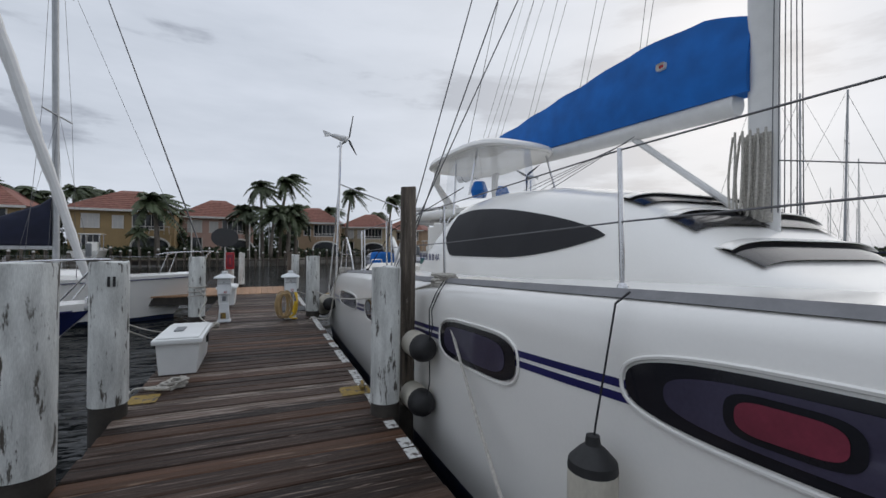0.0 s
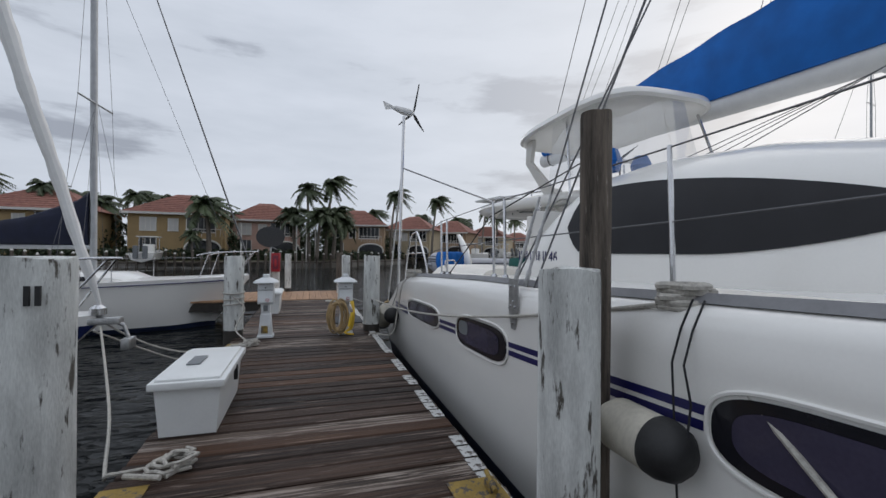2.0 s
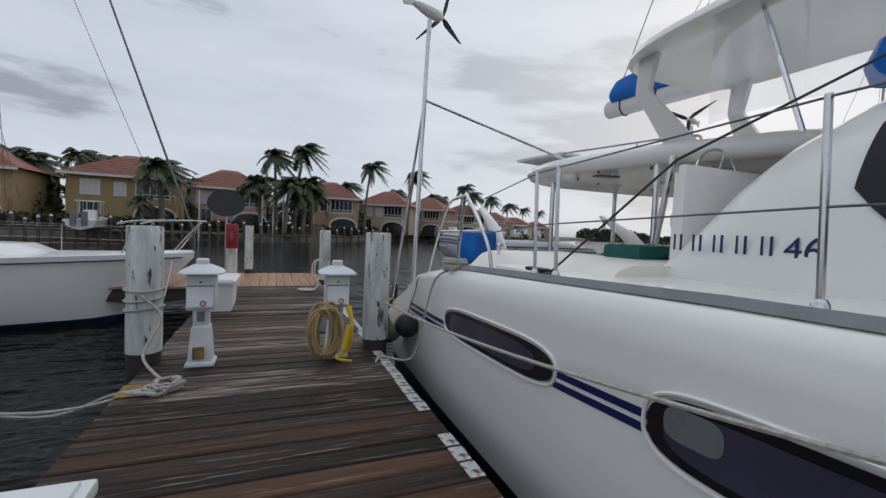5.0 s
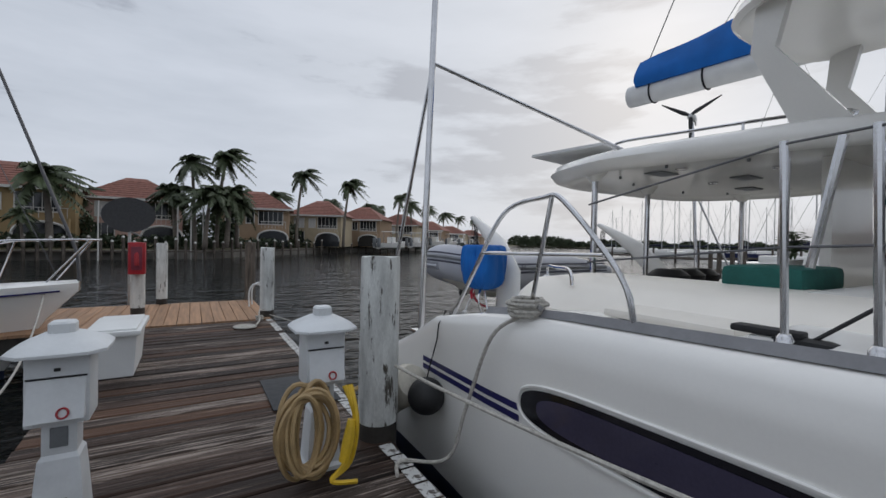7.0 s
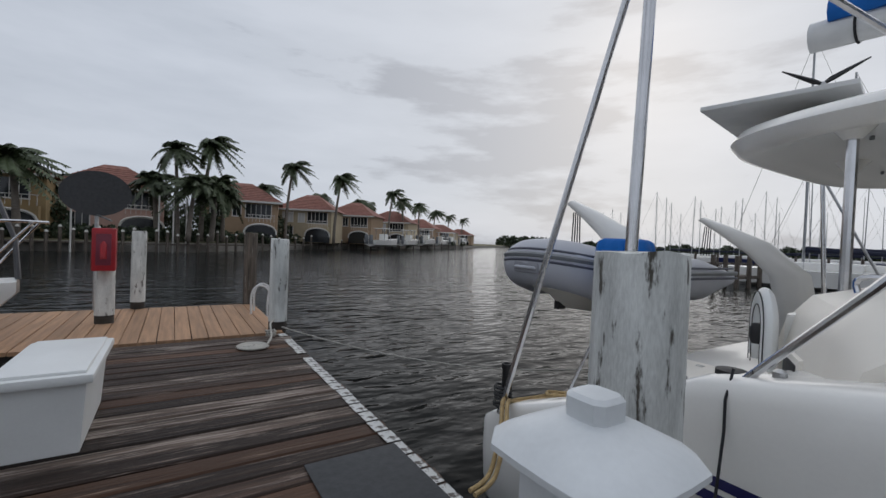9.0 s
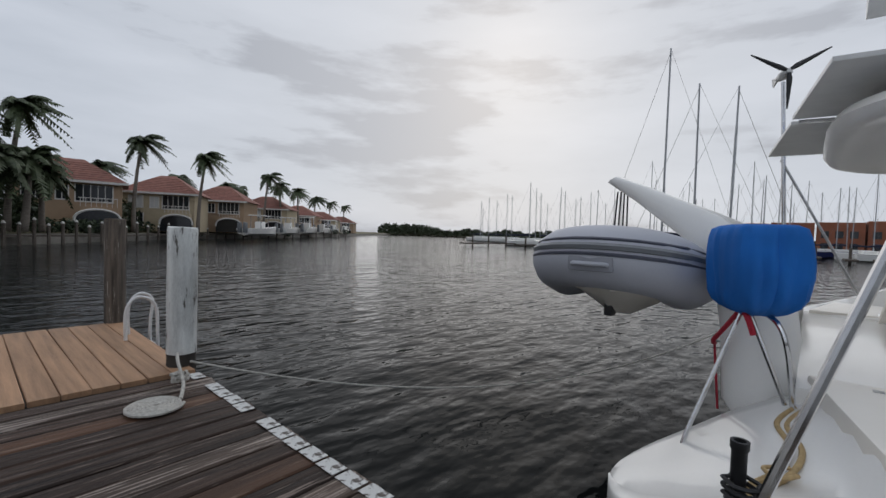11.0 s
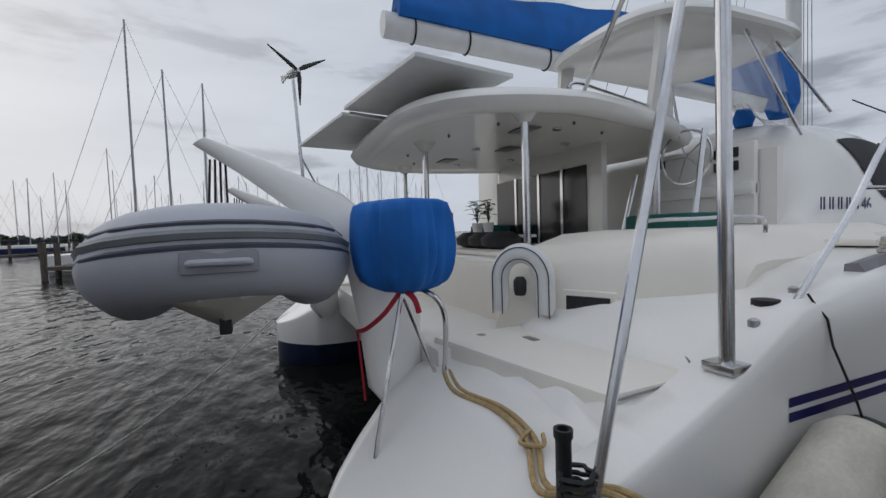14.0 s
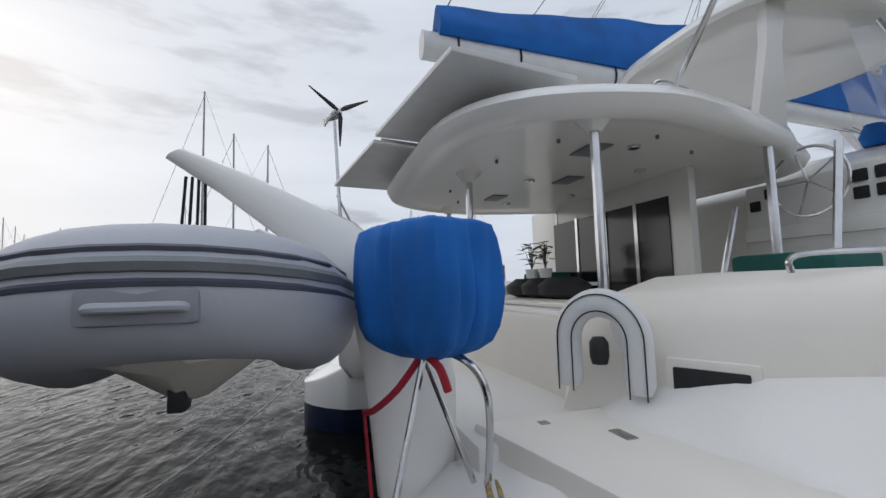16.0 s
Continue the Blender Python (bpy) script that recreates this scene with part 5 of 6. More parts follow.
sp.tube(smooth_path([(2.32, 16.5, 0.03), (2.4, 16.7, 0.08), (2.42, 16.9, 0.2), (2.55, 17.35, 0.15)]), 0.014, 6).tube(coil(2.42, 16.85, 0.03, 0.05, 3, 0.014, 0.03, 0.02, 3), 0.014, 6)
single("rope_coil", sp, ROPE, "flat spiral coil of pale rope on the planks", "rope", group="coiled dock ropes")
for x, y, s_ in ((0.62, 7.1, 5), (0.62, 10.9, 6)):
    c = Shape()
    for k in range(4):
        c.tube(coil(x + 0.02 * k, y, 0.004 + 0.02 * k, 0.13 - 0.012 * k, 1.3, 0.014, 0.008, 0.035, s_ + k), 0.014, 6)
    c.tube(smooth_path([(x - 0.1, y, 0.03), (x - 0.3, y - 0.05, 0.04), (x - 0.42, y + 0.2, -0.05), (x - 0.85, y + 1.4, 0.0), (-0.93, 10.1, 0.5)] if s_ == 5 else [(x - 0.1, y, 0.03), (x - 0.35, y + 0.05, -0.02), (x - 0.9, y + 0.2, -0.2), (-1.0, 10.1, 0.45)]), 0.013, 6)
    c.tube([(x - 0.2, y - 0.12, 0.05), (x + 0.02, y - 0.2, 0.05)], 0.018, 8)
    single("rope_coil", c, ROPE, "loose coil of pale rope at a dock cleat", "rope", group="coiled dock ropes")
single("dock_cleat", Shape().tube([(2.56, 6.15, 0.06), (2.6, 6.38, 0.06)], 0.016, 8).box(2.555, 2.605, 6.22, 6.31, 0.004, 0.06, 0.008), YELLOW_PAINT, "yellow-painted metal dock cleat", "cleat")
lad = Shape()
for dx in (0.0, 0.3):
    lad.tube(smooth_path([(2.45 + dx * 0.3, 18.75 + dx, 0.02), (2.45 + dx * 0.3, 18.75 + dx, 0.35), (2.55 + dx * 0.3, 18.75 + dx, 0.5), (2.72 + dx * 0.2, 18.75 + dx, 0.42), (2.76, 18.75 + dx, 0.1), (2.76, 18.75 + dx, -0.9)]), 0.018, 8)
for z in (-0.1, -0.4, -0.7):
    lad.tube([(2.76, 18.75, z), (2.76, 19.05, z)], 0.016, 8)
single("swim_ladder", lad, WHITE_SPAR, "white tubular swim ladder at the dock's end", "ladder")
rp = Shape()
for k in range(3):
    rp.tube([(0.3 + 0.165 * math.cos(a), 11.75 + 0.165 * math.sin(a), 0.75 - 0.1 * k + 0.02 * math.sin(a + k)) for a in (2 * math.pi * i / 18 for i in range(19))], 0.013, 6, False)
rp.tube(smooth_path([(0.3, 11.59, 0.7), (0.5, 11.5, 0.5), (0.4, 11.3, 0.2), (0.62, 11.0, 0.05)]), 0.013, 6)
single("mooring_line", rp.tube(arc((0.2, 11.65, 0.6), (-0.6, 17.6, 0.6), 0.6), 0.012, 6).tube(arc((0.55, 10.95, 0.04), (-0.95, 10.2, 0.55), 0.25), 0.012, 6), ROPE, "mooring ropes tied round a white pile", "rope", group="mooring lines")


# ---- sailing boats on the other side of the dock ----
def sailboat(name_label, bow, length, beam, deck_z, axis, band, cover):
    """A moored sloop whose bow points at the dock; axis is the heading of its stern in degrees."""
    e = thing("sailboat", name_label, "sailboat", (bow[0], bow[1], WATER_Z), "sailboats moored beside the dock")
    M = Matrix.Translation((bow[0], bow[1], 0)) @ Matrix.Rotation(radians(axis), 4, 'Z')
    P = [(0.0, 0.03, 0.0), (0.05, 0.2, 0.02), (0.15, 0.5, 0.07), (0.3, 0.8, 0.12), (0.5, 1.0, 0.15), (0.75, 0.97, 0.13), (1.0, 0.75, 0.1)]
    rings = []
    for i in range(25):
        u = i / 24
        w = beam / 2 * lerp([(a, b) for a, b, _ in P], u)
        z1 = deck_z + 0.22 * (1 - u) ** 2
        wl = max(0.0, w - (0.25 if u < 0.12 else 0.12))
        x = u * length
        xr = x + 0.9 * (1 - u) ** 6
        rings.append([(x, -w, z1), (x, -w * 0.98, z1 - 0.12), (x + (xr - x) * 0.45, -(w * 0.55 + wl * 0.45), z1 * 0.5 - 0.2), (xr, -wl, -0.62), (xr, -wl * 0.9, -0.8), (xr, 0, -1.2),
                      (xr, wl * 0.9, -0.8), (xr, wl, -0.62), (x + (xr - x) * 0.45, (w * 0.55 + wl * 0.45), z1 * 0.5 - 0.2), (x, w * 0.98, z1 - 0.12), (x, w, z1), (x, 0, z1 + 0.05)])
    s = Shape().loft(rings, True, True).moved(M)
    me = s.mesh("hull", [GEL, BLUE_BOOT, NAVY_BAND])
    n = 12
    for k, p in enumerate(me.polygons):
        if k < 24 * n:
            j = k % n
            if j in (3, 4, 5, 6):
                p.material_index = 1
            if band and j in (1, 8):
                p.material_index = 2
    part(e, "hull", me, None, True, "white hull with a navy band" if band else "white hull", 50)
    tr = Shape()
    for sgn in (-1, 1):
        tr.tube([(M @ Vector((u * length, sgn * (beam / 2 * lerp([(a, b) for a, b, _ in P], u) + 0.01), deck_z + 0.22 * (1 - u) ** 2 - 0.11))) for u in (0.02 + 0.04 * i for i in range(24))], 0.014, 5)
    part(e, "cove_stripe", tr, STRIPE)
    c = Shape()
    sec = [(-0.42, 0), (-0.4, 0.2), (-0.3, 0.3), (0.3, 0.3), (0.4, 0.2), (0.42, 0)]
    c.loft([[(x, sx * beam * k, deck_z + sz * h) for sx, sz in sec] for x, k, h in ((length * 0.24, 0.4, 0.1), (length * 0.32, 0.7, 1.0), (length * 0.62, 0.8, 1.3), (length * 0.64, 0.8, 1.0))], True, True)
    part(e, "cabin", c.moved(M), GEL)
    wv = Shape()
    for sgn in (-1, 1):
        for u in (0.38, 0.47, 0.55):
            wv.box(length * u - 0.25, length * u + 0.25, sgn * beam * 0.315 - 0.02, sgn * beam * 0.315 + 0.02, deck_z + 0.12, deck_z + 0.24, 0.02)
    part(e, "cabin_window", wv.moved(M), BLACK_GLASS)
    r = Shape()
    for sgn in (-1, 1):
        r.tube([M @ Vector(p) for p in smooth_path([(-0.25, 0, deck_z + 0.92), (0.1, sgn * 0.25, deck_z + 0.92), (0.9, sgn * 0.5, deck_z + 0.88), (1.25, sgn * 0.62, deck_z + 0.8)])], 0.016, 8)
        r.tube([M @ Vector((-0.15, sgn * 0.1, deck_z + 0.92)), M @ Vector((0.35, sgn * 0.22, deck_z + 0.25))], 0.014, 8)
        r.tube([M @ Vector((0.95, sgn * 0.5, deck_z + 0.88)), M @ Vector((1.2, sgn * 0.55, deck_z + 0.15))], 0.014, 8)
        for u in (0.3, 0.45, 0.6, 0.75):
            y = sgn * beam / 2 * lerp([(a, b) for a, b, _ in P], u) * 0.95
            r.tube([M @ Vector((u * length, y, deck_z)), M @ Vector((u * length, y, deck_z + 0.72))], 0.012, 6)
        for h in (0.4, 0.72):
            r.tube([M @ Vector((1.2, sgn * 0.6, deck_z + h))] + [M @ Vector((u * length, sgn * beam / 2 * lerp([(a, b) for a, b, _ in P], u) * 0.95, deck_z + h)) for u in (0.3, 0.45, 0.6, 0.75, 0.97)], 0.004, 4)
    part(e, "pulpit", r, STEEL, label="steel bow pulpit and lifelines")
    mx = length * 0.4
    m_ = Shape().tube([M @ Vector((mx, 0, deck_z)), M @ Vector((mx + 0.15, 0, deck_z + 13))], 0.085, 12)
    for z in (5.0, 9.0):
        m_.tube([M @ Vector((mx, -0.85, deck_z + z)), M @ Vector((mx, 0.85, deck_z + z))], 0.025, 6)
    part(e, "mast", m_, ALU, label="grey alloy mast with spreaders")
    w_ = Shape()
    for sgn in (-1, 1):
        w_.tube([M @ Vector((mx + 0.1, sgn * beam * 0.46, deck_z)), M @ Vector((mx, sgn * 0.85, deck_z + 5)), M @ Vector((mx + 0.1, 0, deck_z + 12.8))], 0.006, 4)
        w_.tube([M @ Vector((mx + 0.4, sgn * beam * 0.44, deck_z)), M @ Vector((mx, 0, deck_z + 5))], 0.005, 4)
        w_.tube([M @ Vector((mx - 0.4, sgn * beam * 0.44, deck_z)), M @ Vector((mx, 0, deck_z + 5.2))], 0.005, 4)
    w_.tube([M @ Vector((length, 0, deck_z)), M @ Vector((mx + 0.15, 0, deck_z + 12.9))], 0.006, 4)
    part(e, "shroud", w_, WIRE)
    if cover:
        b = []
        for x, h, w in ((mx + 0.12, 1.5, 0.14), (mx + 0.4, 1.25, 0.2), (mx + 1.6, 0.75, 0.2), (mx + 3.4, 0.4, 0.15), (mx + 4.0, 0.25, 0.1)):
            b.append([(x, w * math.cos(a), deck_z + 1.05 + h / 2 + h / 2 * math.sin(a)) for a in (2 * math.pi * k / 12 for k in range(12))])
        part(e, "sail_cover", Shape().loft(b, True, True).moved(M), NAVY_CANVAS, label="navy canvas sail cover")
        part(e, "boom", Shape().tube([M @ Vector((mx, 0, deck_z + 1.0)), M @ Vector((mx + 4.2, 0, deck_z + 1.0))], 0.06, 8), ALU)
    return e, M


b1, M1 = sailboat("white sloop with a navy band and a furled headsail", (-1.0, 10.2), 9.5, 3.1, 0.42, 176, True, False)
fp = [M1 @ Vector((-0.05, 0, 0.62)), M1 @ Vector((0.02, 0, 0.9))] + [M1 @ Vector((0.02 + 3.75 * t, 0.015 * math.sin(40 * t), 0.9 + 12.4 * t)) for t in (i / 60 for i in range(1, 61))]
part(b1, "furled_headsail", Shape().tube(fp, [0.02, 0.03] + [0.055 + 0.035 * min(1, i / 14) + 0.008 * math.sin(i * 2.4) for i in range(60)], 10), WHITE_SPAR, label="pale tightly furled headsail")
part(b1, "furler_drum", Shape().turned(-1.0, 10.2, [(0.05, 0.62), (0.09, 0.64), (0.09, 0.72), (0.04, 0.76)], 14), STEEL)
anc = Shape().box(-1.1, -0.75, 10.12, 10.28, 0.52, 0.6, 0.01).tube([(-1.0, 10.2, 0.62), (-0.72, 10.2, 0.5), (-0.66, 10.2, 0.3)], 0.025, 8).box(-0.72, -0.62, 10.08, 10.32, 0.2, 0.34, 0.02)
part(b1, "anchor", anc, DULL_STEEL, label="galvanised anchor on the bow roller")
lettering(b1, "854 PU", Matrix.Translation((-2.08, 9.5, 0.30)) @ Matrix.Rotation(radians(25), 4, 'Z') @ Matrix(((1, 0, 0, 0), (0, 0, -1, 0), (0, 1, 0, 0), (0, 0, 0, 1))), 0.15, TRIM)
b2, M2 = sailboat("white sloop with a navy sail cover", (-0.2, 17.7), 10.0, 3.3, 0.5, 176, False, True)
part(b2, "forestay", Shape().tube([M2 @ Vector((0.0, 0, 0.75)), M2 @ Vector((0.03, 0, 1.2)), M2 @ Vector((4.1, 0, 13.2))], [0.03, 0.025, 0.012], 8).tube([M2 @ Vector((0.25, 0, 0.75)), M2 @ Vector((4.1, 0, 10.5))], 0.006, 5), WIRE)

# ---- far shore ----
SHORE = [(-90, 40), (-30, 53), (3, 60), (20, 80), (60, 112), (250, 285)]
land = thing("far_shore", "grassy bank with a concrete seawall across the canal", "shore", (0, 60, WATER_Z), kind="structure")
v, f = [], []
for x, y in SHORE:
    d = Vector((0.55, -0.83)) if x > 0 else Vector((0.2, -0.98))
    v += [(x, y, -2), (x, y, 0.15), (x - 0.45 * 1, y + 0.5, 0.15), (x - 2, y + 5, 0.7), (x - 60, y + 60, 1.2)]
for i in range(len(SHORE) - 1):
    for k in range(4):
        f.append((i * 5 + k, i * 5 + k + 1, (i + 1) * 5 + k + 1, (i + 1) * 5 + k))
me = mesh_of("bank", v, f, [CONCRETE, LAWN])
for i, p in enumerate(me.polygons):
    p.material_index = 0 if i % 4 < 2 else 1
part(land, "bank", me, None, False)


def house(x, y, turn, w, d, h, wall, arched=True, roof=TILE_ROOF):
    """A two-storey stucco villa with a hipped tile roof, its front facing the canal."""
    e = thing("house", "two-storey stucco villa with a hipped terracotta tile roof", "house", (x, y, 0.4), "villas along the canal")
    T = Matrix.Translation((x, y, 0.4)) @ Matrix.Rotation(radians(turn), 4, 'Z')
    part(e, "wall", Shape().box(-w / 2, w / 2, 0, d, 0, h).box(w * 0.1, w / 2 - 0.3, -1.1, 0.1, 0, h * 0.48).moved(T), wall, False)
    o = 0.6
    rf = Shape().add([(-w / 2 - o, -o, h), (w / 2 + o, -o, h), (w / 2 + o, d + o, h), (-w / 2 - o, d + o, h), (-w / 9, d / 2, h + 2.7), (w / 9, d / 2, h + 2.7)],
                     [(0, 1, 5, 4), (1, 2, 5), (2, 3, 4, 5), (3, 0, 4), (3, 2, 1, 0)])
    for k in range(9):
        z = h + 0.27 * k
        q = k / 10.0
        rf.tube([(-w / 2 - o + q * (w * 7 / 18 + o), -o + q * (d / 2 + o), z + 0.02), (w / 2 + o - q * (w * 7 / 18 + o), -o + q * (d / 2 + o), z + 0.02)], 0.05, 4)
    part(e, "roof", rf.moved(T), roof, False)
    part(e, "fascia", Shape().box(-w / 2 - o, w / 2 + o, -o - 0.04, -o, h - 0.22, h + 0.02).moved(T), TRIM, False)
    tr, gl, sh_ = Shape(), Shape(), Shape()
    for cx_, zz, ww, hh, kind in ((-w * 0.3, h * 0.62, 1.5, 1.5, 1), (w * 0.24, h * 0.60, 3.0, 1.7, 0), (-w * 0.3, h * 0.14, 1.6, 1.7, 0), (-w * 0.05, h * 0.62, 0.9, 1.4, 1)):
        (sh_ if kind and wall is not STUCCO[2] else gl).box(cx_ - ww / 2, cx_ + ww / 2, -0.05, 0.06, zz, zz + hh)
        tr.box(cx_ - ww / 2 - 0.12, cx_ + ww / 2 + 0.12, -0.09, 0.02, zz - 0.14, zz).box(cx_ - ww / 2 - 0.1, cx_ - ww / 2, -0.09, 0.02, zz, zz + hh).box(cx_ + ww / 2, cx_ + ww / 2 + 0.1, -0.09, 0.02, zz, zz + hh)
        for m in range(1, int(ww / 0.75) + 1):
            xx = cx_ - ww / 2 + m * ww / (int(ww / 0.75) + 1)
            tr.box(xx - 0.03, xx + 0.03, -0.08, 0.0, zz, zz + hh)
    pts = [(w * 0.28 + 1.9 * math.cos(a), -1.12, 0.9 + 1.3 * max(0, math.sin(a)) ** 0.7) for a in (math.pi * k / 14 for k in range(15))]
    gl.add([(p[0], -1.13, p[2]) for p in pts] + [(w * 0.28 + 1.9, -1.13, 0.05), (w * 0.28 - 1.9, -1.13, 0.05)][::1], [tuple(range(15)) + (16, 15)][::1])
    tr.tube([(p[0], -1.15, p[2] + 0.05) for p in pts], 0.12, 5)
    for m in range(8):
        xx = w * 0.12 + m * (w * 0.34) / 7
        tr.box(xx - 0.025, xx + 0.025, -1.1, -1.06, h * 0.48, h * 0.48 + 0.9)
    tr.box(w * 0.1, w / 2 - 0.3, -1.12, -1.04, h * 0.48 + 0.88, h * 0.48 + 0.95)
    part(e, "window", gl.moved(T), DARK_WINDOW, False, "dark glazed openings")
    part(e, "window_trim", tr.moved(T), TRIM, False)
    if sh_.v:
        part(e, "shutter", sh_.moved(T), SHUTTER, False, "white storm shutters")
    return e


def on_bearing(deg, dist, x0=1.4, y0=8.0):
    a = radians(deg)
    return x0 + dist * math.sin(a), y0 + dist * math.cos(a)


HOUSES = ((-29, 56, 12, 0, 5.3, 0), (-15.5, 55, 12, 2, 5.6, 0), (-5.4, 58, 10.5, 4, 5.4, 1), (6.4, 63, 10.5, -12, 5.4, 2), (13.6, 72, 10, -30, 5.3, 3), (19, 82, 10.5, -38, 5.3, 2), (24, 96, 12, -42, 5.0, 3), (28, 118, 12, -45, 4.6, 2), (31, 145, 14, -45, 4.4, 3), (34, 185, 14, -45, 4.4, 2), (-42, 62, 13, 12, 5.2, 2))
for deg, dist, w, turn, h, c in HOUSES:
    x, y = on_bearing(deg, dist)
    house(x, y, turn, w * 0.84, 9, h - 0.2, STUCCO[c])


def palm_mesh(seed, height, lean):
    g = random.Random(seed)
    t = Shape()
    top = Vector((lean, 0, height))
    pts = [Vector((lean * u * u, 0.2 * math.sin(u * 2), height * u)) for u in (i / 8 for i in range(9))]
    t.tube(pts, [0.24 - 0.11 * i / 8 for i in range(9)], 8)
    fr = Shape()
    for k in range(34):
        a = 2.4 * k + g.uniform(-0.2, 0.2)
        el = g.uniform(-0.6, 1.0)
        L = g.uniform(1.9, 2.8)
        d = Vector((math.cos(a), math.sin(a), 0))
        spine = []
        for i in range(9):
            u = i / 8
            spine.append(pts[-1] + (d * math.cos(el) + Vector((0.30 * u, 0, 0))) * L * u + Vector((0, 0, L * (math.sin(el) * u - 0.62 * u * u))))
        fr.tube(spine, [0.03, 0.028, 0.025, 0.02, 0.018, 0.015, 0.012, 0.01, 0.006], 3, False)
        for i in range(1, 9):
            for m in (0.0, 0.5):
                p = spine[i - 1].lerp(spine[i], m)
                dr = (spine[i] - spine[i - 1]).normalized()
                sd = dr.cross(Vector((0, 0, 1))).normalized()
                for s in (-1, 1):
                    ll = 0.72 * math.sin(math.pi * (0.18 + 0.75 * (i + m) / 9)) * g.uniform(0.8, 1.1)
                    tip = p + sd * s * ll * 0.75 + dr * ll * 0.5 + Vector((0, 0, -ll * g.uniform(0.3, 0.75)))
                    fr.add([p, p + dr * 0.27, tip], [(0, 1, 2)])
    return t.mesh("trunk", TRUNK, True), fr.mesh("fronds", FROND)


PALMS = [palm_mesh(11, 8.0, 0.6), palm_mesh(12, 10.0, 0.9), palm_mesh(13, 5.0, -0.4), palm_mesh(14, 9.0, -0.3)]


def palm(x, y, z, kind, scale, rot):
    e = thing("palm_tree", "tall coconut palm with wind-blown drooping fronds", "palm tree", (x, y, z), "palms along the shore")
    for nm, me in zip(("trunk", "fronds"), PALMS[kind]):
        o = new(nm, me)
        o.parent = e
    e.rotation_euler = (0, 0, radians(rot))
    e.scale = (scale,) * 3
    return e


for deg, dist, k, s, r in ((0.2, 52, 3, 1.0, 20), (2.4, 53, 1, 1.02, 0), (-1.6, 53, 2, 1.15, 70), (1.2, 50, 2, 1.1, 200), (4.6, 54, 2, 1.0, 130), (3.4, 52, 2, 1.2, 260), (11.4, 64, 1, 1.05, 10), (17.2, 70, 1, 1.02, -20), (24.2, 84, 1, 1.0, 0), (26.3, 95, 3, 1.05, 30), (28.5, 110, 3, 1.1, 0),
                           (30.5, 128, 0, 1.2, 0), (32.5, 150, 1, 1.0, 0), (34.5, 185, 1, 1.1, 0), (-12.2, 50, 2, 1.25, 0), (-14, 49, 2, 0.55, 90), (-9.0, 60, 2, 1.1, 40), (-20, 70, 0, 1.1, 0), (-17, 72, 0, 1.1, 90), (-22.5, 60, 2, 1.3, 50), (-25, 64, 0, 0.95, 0), (-12, 74, 0, 1.1, 180), (8.5, 76, 0, 1.05, 0),
                           (5.5, 78, 0, 1.1, 120), (15.5, 84, 0, 1.05, 60), (20, 96, 0, 1.1, 0), (22, 100, 0, 1.1, 100), (-28, 60, 0, 1.0, 0), (-32, 62, 3, 1.0, 40), (9.8, 66, 2, 0.6, 0), (14.8, 74, 2, 0.6, 0), (-7.5, 66, 2, 1.2, 10)):
    x, y = on_bearing(deg, dist)
    palm(x, y, 0.4, k, s, r)


def leafy(name, label, category, boxes, count, size, seed, mat=HEDGE):
    """Many small leaf clumps that fill a set of mounds."""
    g = random.Random(seed)
    s = Shape()
    for _ in range(count):
        x, y, z, rx, ry, rz = g.choice(boxes)
        while True:
            p = Vector((g.uniform(-1, 1), g.uniform(-1, 1), g.uniform(-0.6, 1)))
            if 0.35 < p.length < 1.0 + 0.12 * g.random():
                break
        c = Vector((x + p.x * rx, y + p.y * ry, z + p.z * rz))
        a, b = Vector((g.gauss(0, 1), g.gauss(0, 1), g.gauss(0, 1))).normalized() * size * g.uniform(0.6, 1.3), Vector((g.gauss(0, 1), g.gauss(0, 1), g.gauss(0, 1))).normalized() * size * g.uniform(0.4, 0.9)
        s.add([c - a, c + b, c + a, c - b], [(0, 1, 2, 3)])
    return single(name, s, mat, label, category, False, kind="stuff")


hb_ = []
for deg in [-34 + 1.3 * i for i in range(54)]:
    dist = 51 + max(0, deg) * 0.9 + max(0, deg - 10) * 2.0
    x, y = on_bearing(deg, dist)
    hb_.append((x, y + 1.5, 0.8, 1.0, 0.6, 0.8))
leafy("hedge", "clipped dark green hedge in front of the villas", "hedge", hb_, 9000, 0.22, 21)
gb = []
for deg, d, r in ((-21.5, 60, 2.6), (-10.2, 57, 2.2), (-8.6, 60, 2.6), (-0.5, 60, 2.0), (1.5, 62, 2.4), (3.3, 60, 1.6), (10.6, 70, 2.2), (16.8, 80, 2.4), (22, 92, 2.6), (26.5, 108, 3.0), (-24, 58, 2.4), (-33, 60, 4), (30, 132, 4), (32.5, 160, 4)):
    x, y = on_bearing(deg, d)
    gb.append((x, y, 1.6, r * 0.8, r * 0.6, r * 1.25))
leafy("garden_trees", "dark green garden shrubs and small trees between the villas", "trees", gb, 7000, 0.32, 23)
tb = []
for i in range(46):
    a = 40.5 + i * 1.35
    x, y = on_bearing(a, 330 - 1.5 * i)
    hh = 9 if i < 5 else 5 + 1.6 * math.sin(i * 1.7)
    tb.append((x, y, 0.8, 7, 4, hh * 0.8))
leafy("distant_trees", "dark line of distant trees along the canal", "trees", tb, 22000, 1.4, 22)
far = Shape().add([(150, 330, WATER_Z + 0.01), (420, 260, WATER_Z + 0.01), (420, -200, WATER_Z + 0.01), (300, -160, WATER_Z + 0.01), (235, 130, WATER_Z + 0.01), (205, 235, WATER_Z + 0.01), (120, 290, WATER_Z + 0.01)], [(0, 1, 2, 3, 4, 5, 6)])
